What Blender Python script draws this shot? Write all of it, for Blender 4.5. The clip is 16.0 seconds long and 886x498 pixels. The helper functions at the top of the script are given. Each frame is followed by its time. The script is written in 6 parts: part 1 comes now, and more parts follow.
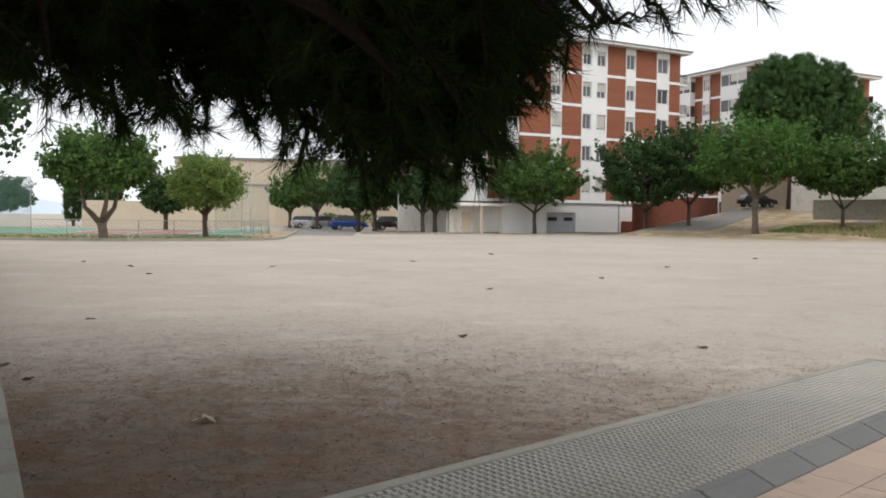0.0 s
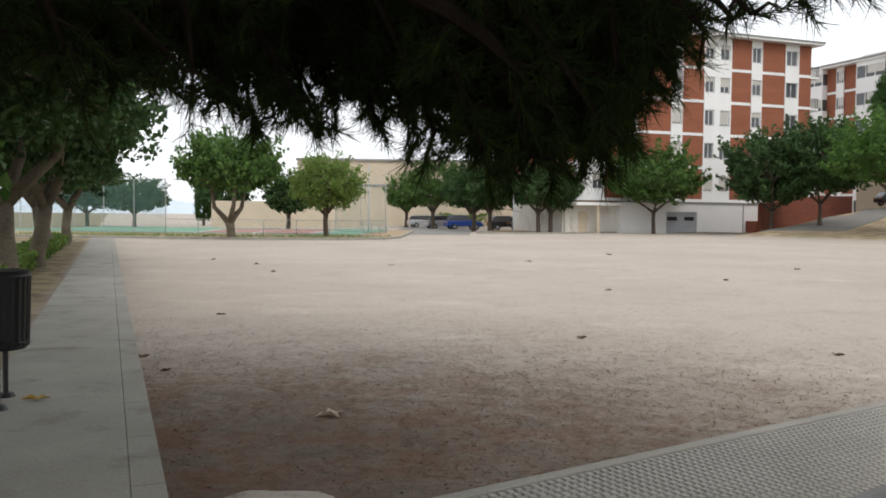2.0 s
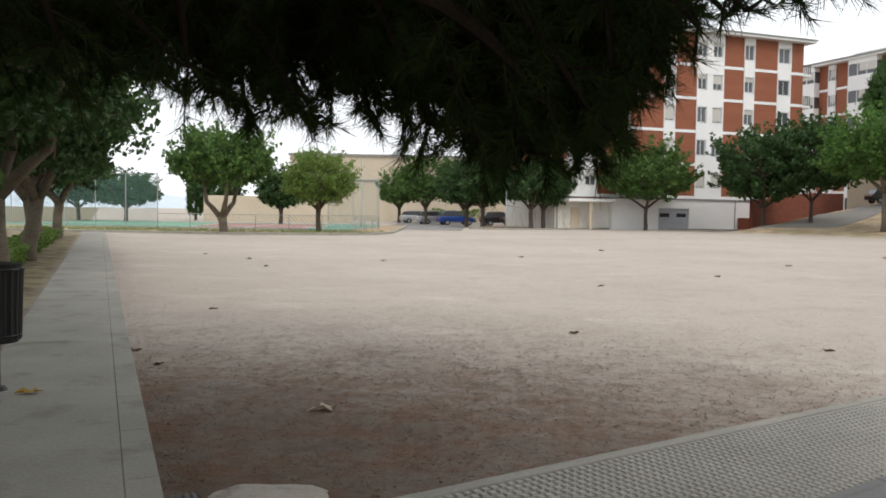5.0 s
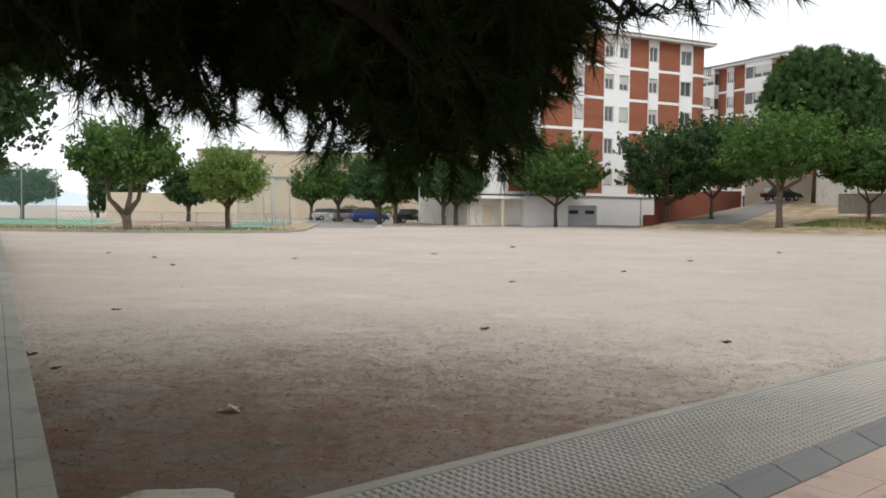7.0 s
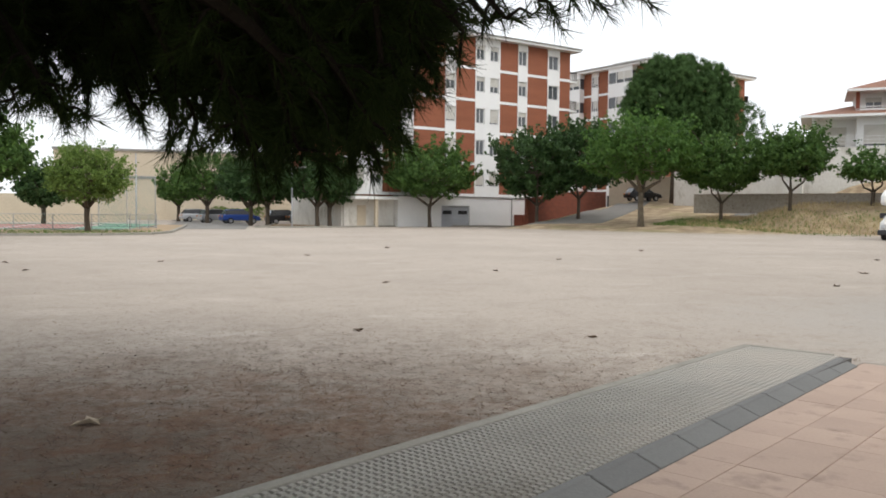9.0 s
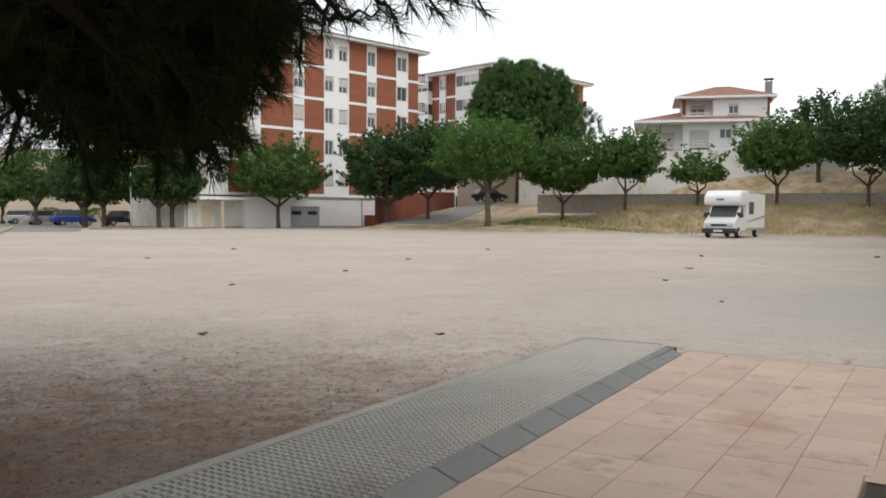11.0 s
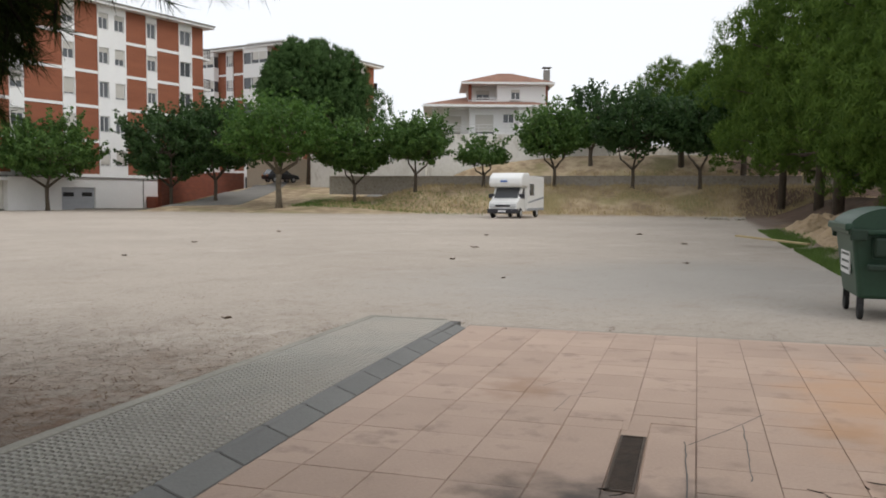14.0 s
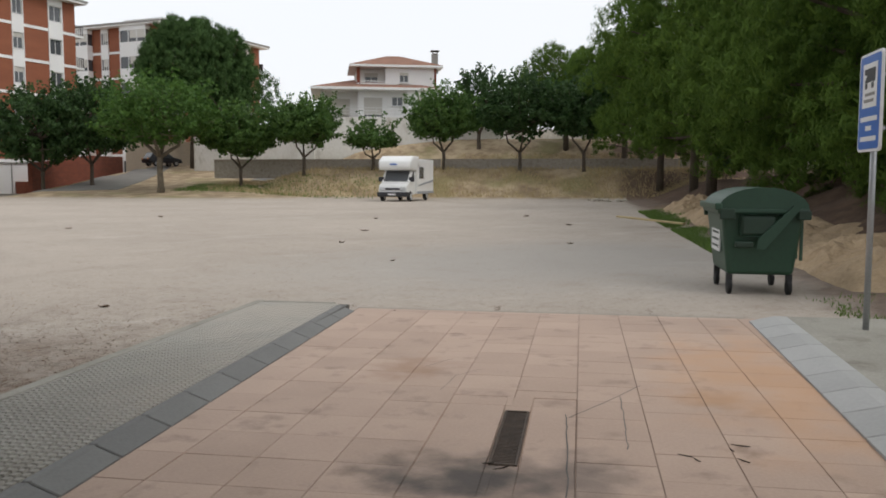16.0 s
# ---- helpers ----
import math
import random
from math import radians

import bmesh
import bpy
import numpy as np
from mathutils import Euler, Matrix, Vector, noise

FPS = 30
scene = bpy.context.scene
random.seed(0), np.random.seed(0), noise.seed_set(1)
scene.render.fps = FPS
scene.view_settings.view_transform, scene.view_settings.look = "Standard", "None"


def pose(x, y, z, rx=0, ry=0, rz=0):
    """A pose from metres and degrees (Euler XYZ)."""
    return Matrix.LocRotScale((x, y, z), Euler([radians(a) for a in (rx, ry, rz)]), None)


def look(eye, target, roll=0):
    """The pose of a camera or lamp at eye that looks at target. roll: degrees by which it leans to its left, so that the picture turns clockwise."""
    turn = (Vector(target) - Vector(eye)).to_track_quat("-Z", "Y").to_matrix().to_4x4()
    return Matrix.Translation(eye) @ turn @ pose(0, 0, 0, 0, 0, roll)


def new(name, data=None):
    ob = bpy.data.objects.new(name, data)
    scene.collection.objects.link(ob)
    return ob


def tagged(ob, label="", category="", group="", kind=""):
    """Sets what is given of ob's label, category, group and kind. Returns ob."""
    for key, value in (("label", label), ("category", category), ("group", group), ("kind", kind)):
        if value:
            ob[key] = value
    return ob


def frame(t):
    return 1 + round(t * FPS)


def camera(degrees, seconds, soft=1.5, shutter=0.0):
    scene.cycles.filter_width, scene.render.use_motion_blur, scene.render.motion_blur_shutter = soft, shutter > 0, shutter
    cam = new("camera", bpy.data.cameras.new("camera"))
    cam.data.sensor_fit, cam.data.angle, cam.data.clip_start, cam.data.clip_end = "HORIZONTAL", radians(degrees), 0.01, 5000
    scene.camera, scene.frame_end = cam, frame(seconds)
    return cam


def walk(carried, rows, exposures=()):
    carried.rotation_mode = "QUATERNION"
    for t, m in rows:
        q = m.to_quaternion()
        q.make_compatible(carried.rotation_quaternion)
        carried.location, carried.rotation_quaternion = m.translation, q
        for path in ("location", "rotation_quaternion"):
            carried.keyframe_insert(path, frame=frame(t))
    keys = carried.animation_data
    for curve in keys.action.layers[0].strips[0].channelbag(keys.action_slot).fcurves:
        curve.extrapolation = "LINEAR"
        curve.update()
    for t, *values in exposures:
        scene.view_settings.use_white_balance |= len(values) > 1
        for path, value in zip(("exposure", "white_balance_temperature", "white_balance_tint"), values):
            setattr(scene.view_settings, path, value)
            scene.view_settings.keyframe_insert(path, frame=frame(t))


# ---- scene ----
cam = camera(55.98, 16.0, soft=1.8)
PATH = [
    (0.0, pose(-0.008, 0.046, 1.510, 87.812, -0.556, 0.003)),
    (0.5, pose(-0.015, 0.038, 1.506, 87.730, -0.411, 2.260)),
    (1.0, pose(-0.028, 0.044, 1.510, 87.683, -0.499, 3.728)),
    (1.5, pose(-0.043, 0.045, 1.509, 87.782, -0.490, 5.864)),
    (2.0, pose(-0.051, 0.050, 1.510, 87.713, -0.536, 7.876)),
    (2.5, pose(-0.062, 0.052, 1.504, 87.534, -0.546, 9.087)),
    (3.0, pose(-0.064, 0.045, 1.504, 87.244, -0.615, 10.044)),
    (5.5, pose(-0.054, 0.034, 1.506, 87.472, -0.773, 5.907)),
    (6.0, pose(-0.049, 0.029, 1.507, 87.472, -0.702, 4.306)),
    (6.5, pose(-0.039, 0.032, 1.506, 87.357, -0.647, 3.010)),
    (7.0, pose(-0.029, 0.035, 1.508, 87.302, -0.722, 1.424)),
    (7.5, pose(-0.024, 0.039, 1.508, 87.283, -0.403, -0.348)),
    (8.0, pose(-0.011, 0.036, 1.513, 87.428, -0.421, -2.697)),
    (8.5, pose(-0.007, 0.041, 1.513, 87.389, -0.552, -4.923)),
    (9.0, pose(-0.007, 0.049, 1.507, 87.434, -0.560, -7.182)),
    (11.5, pose(0.022, -0.023, 1.498, 87.624, -0.333, -19.973)),
    (12.0, pose(0.029, -0.035, 1.493, 87.644, -0.288, -22.467)),
    (12.5, pose(0.034, -0.044, 1.490, 87.282, -0.310, -25.049)),
    (13.0, pose(0.043, -0.048, 1.485, 86.932, -0.166, -27.443)),
    (13.5, pose(0.043, -0.057, 1.487, 86.636, -0.196, -29.381)),
    (14.0, pose(0.049, -0.069, 1.486, 86.377, -0.374, -31.565)),
    (14.5, pose(0.058, -0.077, 1.483, 86.063, 0.021, -33.271)),
    (15.0, pose(0.069, -0.078, 1.478, 85.833, -0.069, -35.089)),
    (15.5, pose(0.071, -0.090, 1.472, 85.545, -0.255, -36.805)),
    (16.0, pose(0.077, -0.097, 1.472, 85.278, -0.124, -39.072)),
]
walk(cam, PATH, exposures=[(0.0, 0.13), (3.0, 0.18), (6.0, 0.2), (9.0, 0.18), (12.0, 0.02), (14.5, -0.1), (16.0, -0.14)])

# ---------- light ----------
world = bpy.data.worlds.new("overcast_sky")
scene.world = world
world.use_nodes = True
wn, wl = world.node_tree.nodes, world.node_tree.links
sky = wn.new("ShaderNodeTexSky")
sky.sky_type, sky.sun_disc = "NISHITA", False
sky.sun_elevation, sky.sun_rotation = radians(48), radians(150)
sky.air_density, sky.dust_density = 1.0, 4.0
veil = wn.new("ShaderNodeMix")
veil.data_type = "RGBA"
veil.inputs["Factor"].default_value = 0.86
veil.inputs["B"].default_value = (9.6, 9.8, 10.1, 1)
wl.new(sky.outputs["Color"], veil.inputs["A"])
wl.new(veil.outputs["Result"], wn["Background"].inputs["Color"])
wn["Background"].inputs["Strength"].default_value = 0.121
sun = new("sun", bpy.data.lights.new("sun", "SUN"))
sun.data.energy, sun.data.angle, sun.data.color = 0.9, radians(25), (1.0, 0.97, 0.92)
# the same direction that the sky names: south-east of the lot, high
sun.matrix_world = look((20, -30, 45), (0, 0, 0))


# ---------- materials ----------
def material(name, a, b=None, size=1.0, fine=None, rough=0.8, bump=0.2, metal=0.0, island=0.0, stretch=(1, 1, 1), each=0.0, through_light=0.0, stain=None, stain_size=0.2, stain_at=0.55, shine=0.5):
    """A surface with two scales of variation between a and b, metres per mottle in size."""
    m = bpy.data.materials.new(name)
    m.use_nodes = True
    n, l = m.node_tree.nodes, m.node_tree.links
    p = n["Principled BSDF"]
    b = b or tuple(c * 0.8 for c in a)
    fine = fine or size / 12
    g = n.new("ShaderNodeNewGeometry")
    sc = n.new("ShaderNodeVectorMath")
    sc.operation = "MULTIPLY"
    sc.inputs[1].default_value = stretch
    l.new(g.outputs["Position"], sc.inputs[0])
    t1, t2 = n.new("ShaderNodeTexNoise"), n.new("ShaderNodeTexNoise")
    for t, s, d in ((t1, size, 3), (t2, fine, 4)):
        t.inputs["Scale"].default_value, t.inputs["Detail"].default_value = 1 / s, d
        l.new(sc.outputs[0], t.inputs["Vector"])
    add = n.new("ShaderNodeMath")
    add.operation = "ADD"
    l.new(t1.outputs["Fac"], add.inputs[0])
    l.new(t2.outputs["Fac"], add.inputs[1])
    last = add.outputs[0]
    if island or each:
        mul = n.new("ShaderNodeMath")
        mul.operation, mul.inputs[1].default_value = "MULTIPLY_ADD", (island or each) * 2
        if island:
            l.new(g.outputs["Random Per Island"], mul.inputs[0])
        else:
            l.new(n.new("ShaderNodeObjectInfo").outputs["Random"], mul.inputs[0])
        l.new(last, mul.inputs[2])
        last = mul.outputs[0]
    ramp = n.new("ShaderNodeMapRange")
    extra = (island or each) * 2
    ramp.inputs["From Min"].default_value, ramp.inputs["From Max"].default_value = 0.7, 1.3 + extra
    l.new(last, ramp.inputs["Value"])
    mix = n.new("ShaderNodeMix")
    mix.data_type = "RGBA"
    mix.inputs["A"].default_value, mix.inputs["B"].default_value = (*a, 1), (*b, 1)
    l.new(ramp.outputs[0], mix.inputs["Factor"])
    colour = mix.outputs["Result"]
    if stain:
        t3 = n.new("ShaderNodeTexNoise")
        t3.inputs["Scale"].default_value, t3.inputs["Detail"].default_value = 1 / stain_size, 6
        t3.inputs["Roughness"].default_value = 0.65
        l.new(sc.outputs[0], t3.inputs["Vector"])
        r3 = n.new("ShaderNodeMapRange")
        r3.inputs["From Min"].default_value, r3.inputs["From Max"].default_value = stain_at, stain_at + 0.18
        l.new(t3.outputs["Fac"], r3.inputs["Value"])
        m3 = n.new("ShaderNodeMix")
        m3.data_type = "RGBA"
        m3.inputs["B"].default_value = (*stain, 1)
        l.new(r3.outputs[0], m3.inputs["Factor"])
        l.new(colour, m3.inputs["A"])
        colour = m3.outputs["Result"]
    l.new(colour, p.inputs["Base Color"])
    p.inputs["Roughness"].default_value, p.inputs["Metallic"].default_value = rough, metal
    p.inputs["Specular IOR Level"].default_value = shine
    if through_light:
        tr = n.new("ShaderNodeBsdfTranslucent")
        l.new(colour, tr.inputs["Color"])
        ms = n.new("ShaderNodeMixShader")
        ms.inputs["Fac"].default_value = through_light
        l.new(p.outputs[0], ms.inputs[1])
        l.new(tr.outputs[0], ms.inputs[2])
        l.new(ms.outputs[0], n["Material Output"].inputs["Surface"])
    if bump:
        bm_ = n.new("ShaderNodeBump")
        bm_.inputs["Strength"].default_value, bm_.inputs["Distance"].default_value = bump, fine * 0.5
        l.new(t2.outputs["Fac"], bm_.inputs["Height"])
        l.new(bm_.outputs[0], p.inputs["Normal"])
    return m


def pane_glass(name, tint):
    m = bpy.data.materials.new(name)
    m.use_nodes = True
    p = m.node_tree.nodes["Principled BSDF"]
    p.inputs["Base Color"].default_value = (*tint, 1)
    p.inputs["Roughness"].default_value, p.inputs["IOR"].default_value = 0.06, 1.5
    p.inputs["Specular IOR Level"].default_value = 0.6
    return m


WHITE_RENDER = material("white_render", (0.86, 0.86, 0.85), (0.78, 0.78, 0.77), 2.5, 0.1, 0.85, 0.1, stain=(0.62, 0.61, 0.58), stain_size=2.2, stain_at=0.64)
OLD_WHITE = material("weathered_white_wall", (0.72, 0.71, 0.67), (0.58, 0.56, 0.51), 1.5, 0.12, 0.9, 0.2, stain=(0.42, 0.39, 0.33), stain_size=1.3, stain_at=0.54, stretch=(1, 1, 0.6))
BRICK = material("orange_brick", (0.31, 0.108, 0.055), (0.24, 0.083, 0.043), 3.0, 0.12, 0.85, 0.3, stretch=(1, 1, 4))
BRICK_LOW = material("dark_red_brick", (0.26, 0.075, 0.04), (0.16, 0.05, 0.03), 1.0, 0.1, 0.9, 0.4, stretch=(1, 1, 4))
ROOF_TILE = material("terracotta_roof", (0.30, 0.155, 0.10), (0.19, 0.095, 0.065), 1.2, 0.15, 0.9, 0.4)
GREY_TRIM = material("grey_eave", (0.33, 0.32, 0.30), (0.24, 0.23, 0.22), 1.0, 0.1)
SHUTTER = material("roller_shutter", (0.62, 0.60, 0.55), (0.50, 0.48, 0.44), 2.0, 0.08, 0.6, 0.2, each=0.5, stretch=(1, 1, 6))
GLASS_DARK = pane_glass("window_glass", (0.09, 0.097, 0.105))
FRAME_WHITE = material("white_frame", (0.75, 0.75, 0.74), (0.66, 0.66, 0.65), 1.0, 0.1, 0.5, 0)
GARAGE_GREY = material("grey_garage_door", (0.42, 0.44, 0.47), (0.36, 0.38, 0.41), 1.5, 0.1, 0.5, 0.1, stretch=(1, 1, 5))
BEIGE = material("beige_wall", (0.60, 0.52, 0.40), (0.52, 0.45, 0.34), 4.0, 0.2, 0.9, 0.2)
CONCRETE = material("sidewalk_concrete", (0.35, 0.335, 0.29), (0.25, 0.237, 0.20), 0.8, 0.02, 0.9, 0.25, stain=(0.17, 0.158, 0.13), stain_size=0.55, stain_at=0.54)
CONCRETE_OLD = material("old_concrete", (0.30, 0.29, 0.27), (0.2, 0.19, 0.175), 1.0, 0.05, 0.9, 0.3)
KERB_GREY = material("grey_kerb_stone", (0.215, 0.215, 0.205), (0.15, 0.15, 0.145), 0.5, 0.02, 0.85, 0.3, each=0.3)
KERB_PALE = material("pale_kerb_stone", (0.42, 0.42, 0.41), (0.33, 0.33, 0.32), 0.6, 0.03, 0.85, 0.25, each=0.3)
GRID_TILE = material("grid_tile", (0.43, 0.415, 0.37), (0.31, 0.30, 0.265), 0.6, 0.03, 0.85, 0.2, each=0.25)
GROUT = material("dark_joint", (0.13, 0.125, 0.115), (0.09, 0.085, 0.08), 0.2, 0.02)
PINK_TILE = material("pink_tile", (0.52, 0.385, 0.305), (0.40, 0.29, 0.225), 0.5, 0.02, 0.8, 0.2, each=0.3, stain=(0.30, 0.215, 0.165), stain_size=0.35, stain_at=0.56)
PINK_JOINT = material("tile_joint", (0.42, 0.30, 0.235), (0.26, 0.185, 0.145), 0.2, 0.02)
ASPHALT = material("pale_asphalt", (0.24, 0.23, 0.21), (0.18, 0.17, 0.155), 1.5, 0.05, 0.9, 0.3)
BARK = material("grey_bark", (0.12, 0.095, 0.07), (0.065, 0.05, 0.036), 0.3, 0.04, 0.95, 0.8, stretch=(1, 1, 0.3))
BARK_PALE = material("pale_plane_bark", (0.19, 0.155, 0.11), (0.09, 0.075, 0.055), 0.35, 0.05, 0.95, 0.6)
LEAF = material("mulberry_leaf", (0.115, 0.205, 0.045), (0.045, 0.10, 0.026), 1.2, 0.2, 0.55, 0, island=0.9, through_light=0.3, shine=0.25)
LEAF_DARK = material("dark_mulberry_leaf", (0.062, 0.12, 0.034), (0.026, 0.06, 0.02), 1.2, 0.2, 0.55, 0, island=0.9, through_light=0.22, shine=0.25)
LEAF_BRIGHT = material("bright_leaf", (0.115, 0.215, 0.042), (0.05, 0.115, 0.026), 1.2, 0.2, 0.55, 0, island=0.9, through_light=0.35, shine=0.25)
LEAF_OLIVE = material("olive_green_leaf", (0.20, 0.29, 0.065), (0.10, 0.165, 0.04), 0.8, 0.2, 0.6, 0, island=0.9, through_light=0.3, shine=0.25)
PINE_GREEN = material("pine_needles", (0.13, 0.205, 0.034), (0.042, 0.085, 0.018), 1.3, 0.35, 0.8, 0, island=0.4, through_light=0.1, shine=0.1)
PINE_DARK = material("dark_pine_needles", (0.085, 0.15, 0.045), (0.032, 0.07, 0.024), 2.0, 0.4, 0.8, 0, island=0.7, through_light=0.06, shine=0.1)
# needles and twigs overhead: the canopy's own shade is put into these near-black colours
NEEDLE_SHADED = material("shaded_pine_needles", (0.03, 0.045, 0.012), (0.012, 0.02, 0.006), 0.6, 0.1, 0.8, 0, island=0.8, through_light=0.06, shine=0.04)
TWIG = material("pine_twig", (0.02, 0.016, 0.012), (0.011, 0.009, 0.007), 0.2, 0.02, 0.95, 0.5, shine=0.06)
BIN_GREEN = material("green_plastic", (0.019, 0.062, 0.034), (0.014, 0.048, 0.027), 0.8, 0.05, 0.45, 0.05, stain=(0.035, 0.065, 0.04), stain_size=0.35, stain_at=0.6)
BIN_DARK = material("dark_green_plastic", (0.014, 0.04, 0.022), (0.01, 0.028, 0.016), 0.5, 0.04, 0.5, 0.05)
RUBBER = material("black_rubber", (0.02, 0.02, 0.02), (0.013, 0.013, 0.013), 0.2, 0.02, 0.8, 0.1)
BLACK_METAL = material("black_paint", (0.018, 0.018, 0.02), (0.012, 0.012, 0.013), 0.3, 0.02, 0.5, 0.1)
STEEL = material("galvanised_steel", (0.42, 0.43, 0.44), (0.34, 0.35, 0.36), 0.3, 0.02, 0.45, 0.05, metal=0.7)
SIGN_BLUE = material("sign_blue", (0.015, 0.13, 0.50), (0.013, 0.11, 0.44), 0.5, 0.05, 0.4, 0)
SIGN_WHITE = material("sign_white", (0.78, 0.78, 0.78), (0.7, 0.7, 0.7), 0.5, 0.05, 0.4, 0)
VAN_WHITE = material("white_van_paint", (0.80, 0.80, 0.79), (0.74, 0.74, 0.72), 1.0, 0.1, 0.35, 0)
VAN_GREY = material("grey_van_trim", (0.33, 0.35, 0.38), (0.28, 0.3, 0.33), 0.5, 0.05, 0.5, 0)
PLASTIC_DARK = material("dark_bumper", (0.03, 0.03, 0.035), (0.022, 0.022, 0.026), 0.3, 0.03, 0.6, 0.05)
LAMP_GLASS = material("headlight_glass", (0.62, 0.63, 0.64), (0.5, 0.51, 0.52), 0.2, 0.03, 0.15, 0)
AMBER = material("amber_lens", (0.55, 0.2, 0.03), (0.45, 0.15, 0.02), 0.2, 0.03, 0.3, 0)
CAR_BLUE = material("blue_car_paint", (0.015, 0.055, 0.26), (0.012, 0.045, 0.21), 1.0, 0.1, 0.3, 0)
CAR_BLACK = material("black_car_paint", (0.018, 0.018, 0.022), (0.013, 0.013, 0.015), 1.0, 0.1, 0.3, 0)
CAR_SILVER = material("silver_car_paint", (0.5, 0.52, 0.55), (0.44, 0.46, 0.48), 1.0, 0.1, 0.3, 0, metal=0.3)
COURT_GREEN = material("green_court_paint", (0.17, 0.33, 0.22), (0.13, 0.27, 0.18), 2.0, 0.1, 0.85, 0.1)
COURT_RED = material("red_court_paint", (0.36, 0.18, 0.15), (0.30, 0.15, 0.125), 2.0, 0.1, 0.85, 0.1)
FENCE_GREEN = material("green_fence_wire", (0.13, 0.25, 0.23), (0.1, 0.2, 0.18), 1.0, 0.1, 0.6, 0)
SOIL = material("ochre_soil", (0.42, 0.31, 0.19), (0.28, 0.2, 0.12), 0.7, 0.06, 0.95, 0.6, stain=(0.16, 0.11, 0.065), stain_size=0.5, stain_at=0.58)
DRY_STALK = material("dry_grass", (0.58, 0.46, 0.26), (0.36, 0.28, 0.14), 1.5, 0.2, 0.9, 0, island=0.7)
GREEN_BLADE = material("green_grass", (0.15, 0.24, 0.045), (0.08, 0.14, 0.03), 0.6, 0.1, 0.8, 0, island=0.7, through_light=0.25)
DEAD_LEAF = material("dead_leaf", (0.19, 0.115, 0.065), (0.07, 0.045, 0.03), 0.3, 0.03, 0.9, 0.2, island=0.5)
PALE_LEAF = material("pale_dry_leaf", (0.55, 0.47, 0.36), (0.44, 0.36, 0.26), 0.1, 0.02, 0.9, 0.2)
STONE = material("rubble_stone", (0.48, 0.44, 0.37), (0.34, 0.31, 0.26), 0.3, 0.04, 0.9, 0.4, each=0.4)
RUST_GRATE = material("rusty_grate", (0.10, 0.07, 0.05), (0.055, 0.04, 0.03), 0.1, 0.015, 0.8, 0.4)
SOOT = material("soot", (0.03, 0.028, 0.026), (0.02, 0.018, 0.017), 0.1, 0.02)
CEMENT = material("pale_cement", (0.47, 0.43, 0.37), (0.34, 0.30, 0.25), 0.25, 0.02, 0.9, 0.5, stain=(0.16, 0.12, 0.09), stain_size=0.2, stain_at=0.56)
YELLOW_LEAF = material("yellow_leaf", (0.50, 0.33, 0.05), (0.36, 0.2, 0.04), 0.1, 0.02, 0.8, 0.2)
# distance haze is put into the hills' pale blue base colour
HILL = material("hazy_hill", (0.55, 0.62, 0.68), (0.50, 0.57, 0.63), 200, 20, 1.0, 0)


def smear(m, x, y, size, colour, amount, angle=0.0, longer=1.0):
    """A soft stain with an uneven edge at one place of a surface."""
    n, l = m.node_tree.nodes, m.node_tree.links
    p = n["Principled BSDF"]
    old = p.inputs["Base Color"].links[0].from_socket
    g = n.new("ShaderNodeNewGeometry")
    mp = n.new("ShaderNodeMapping")
    mp.vector_type = "TEXTURE"
    mp.inputs["Location"].default_value = (x, y, 0)
    mp.inputs["Rotation"].default_value = (0, 0, radians(angle))
    mp.inputs["Scale"].default_value = (size * longer, size, 1)
    l.new(g.outputs["Position"], mp.inputs["Vector"])
    ln = n.new("ShaderNodeVectorMath")
    ln.operation = "LENGTH"
    l.new(mp.outputs[0], ln.inputs[0])
    t = n.new("ShaderNodeTexNoise")
    t.inputs["Scale"].default_value, t.inputs["Detail"].default_value = 2.2 / size, 6
    l.new(g.outputs["Position"], t.inputs["Vector"])
    ad = n.new("ShaderNodeMath")
    ad.operation, ad.inputs[1].default_value = "MULTIPLY_ADD", 1.5
    l.new(t.outputs["Fac"], ad.inputs[0])
    l.new(ln.outputs["Value"], ad.inputs[2])
    r = n.new("ShaderNodeMapRange")
    r.interpolation_type = "SMOOTHSTEP"
    r.inputs["From Min"].default_value, r.inputs["From Max"].default_value = 1.75, 0.75
    r.inputs["To Max"].default_value = amount
    l.new(ad.outputs[0], r.inputs["Value"])
    x_ = n.new("ShaderNodeMix")
    x_.data_type = "RGBA"
    x_.inputs["B"].default_value = (*colour, 1)
    l.new(r.outputs[0], x_.inputs["Factor"])
    l.new(old, x_.inputs["A"])
    l.new(x_.outputs["Result"], p.inputs["Base Color"])


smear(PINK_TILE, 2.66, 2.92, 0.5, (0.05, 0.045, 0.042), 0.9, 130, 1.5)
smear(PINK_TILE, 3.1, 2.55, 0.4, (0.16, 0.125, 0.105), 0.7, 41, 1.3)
smear(PINK_TILE, 3.9, 5.0, 0.4, (0.36, 0.23, 0.155), 0.8, 41, 1.6)
smear(PINK_TILE, 4.9, 3.0, 0.35, (0.36, 0.22, 0.13), 0.8, 41, 1.0)
smear(GRID_TILE, 4.4, 7.9, 1.5, (0.44, 0.40, 0.345), 0.85, 41.5, 2.2)
smear(GRID_TILE, 2.2, 5.2, 0.6, (0.42, 0.385, 0.33), 0.6, 41.5, 2.5)
smear(GRID_TILE, 0.6, 3.9, 0.5, (0.22, 0.20, 0.165), 0.6, 41.5, 2.0)
smear(PINK_TILE, 5.7, 3.1, 1.0, (0.52, 0.31, 0.18), 0.75, 41.5, 2.6)


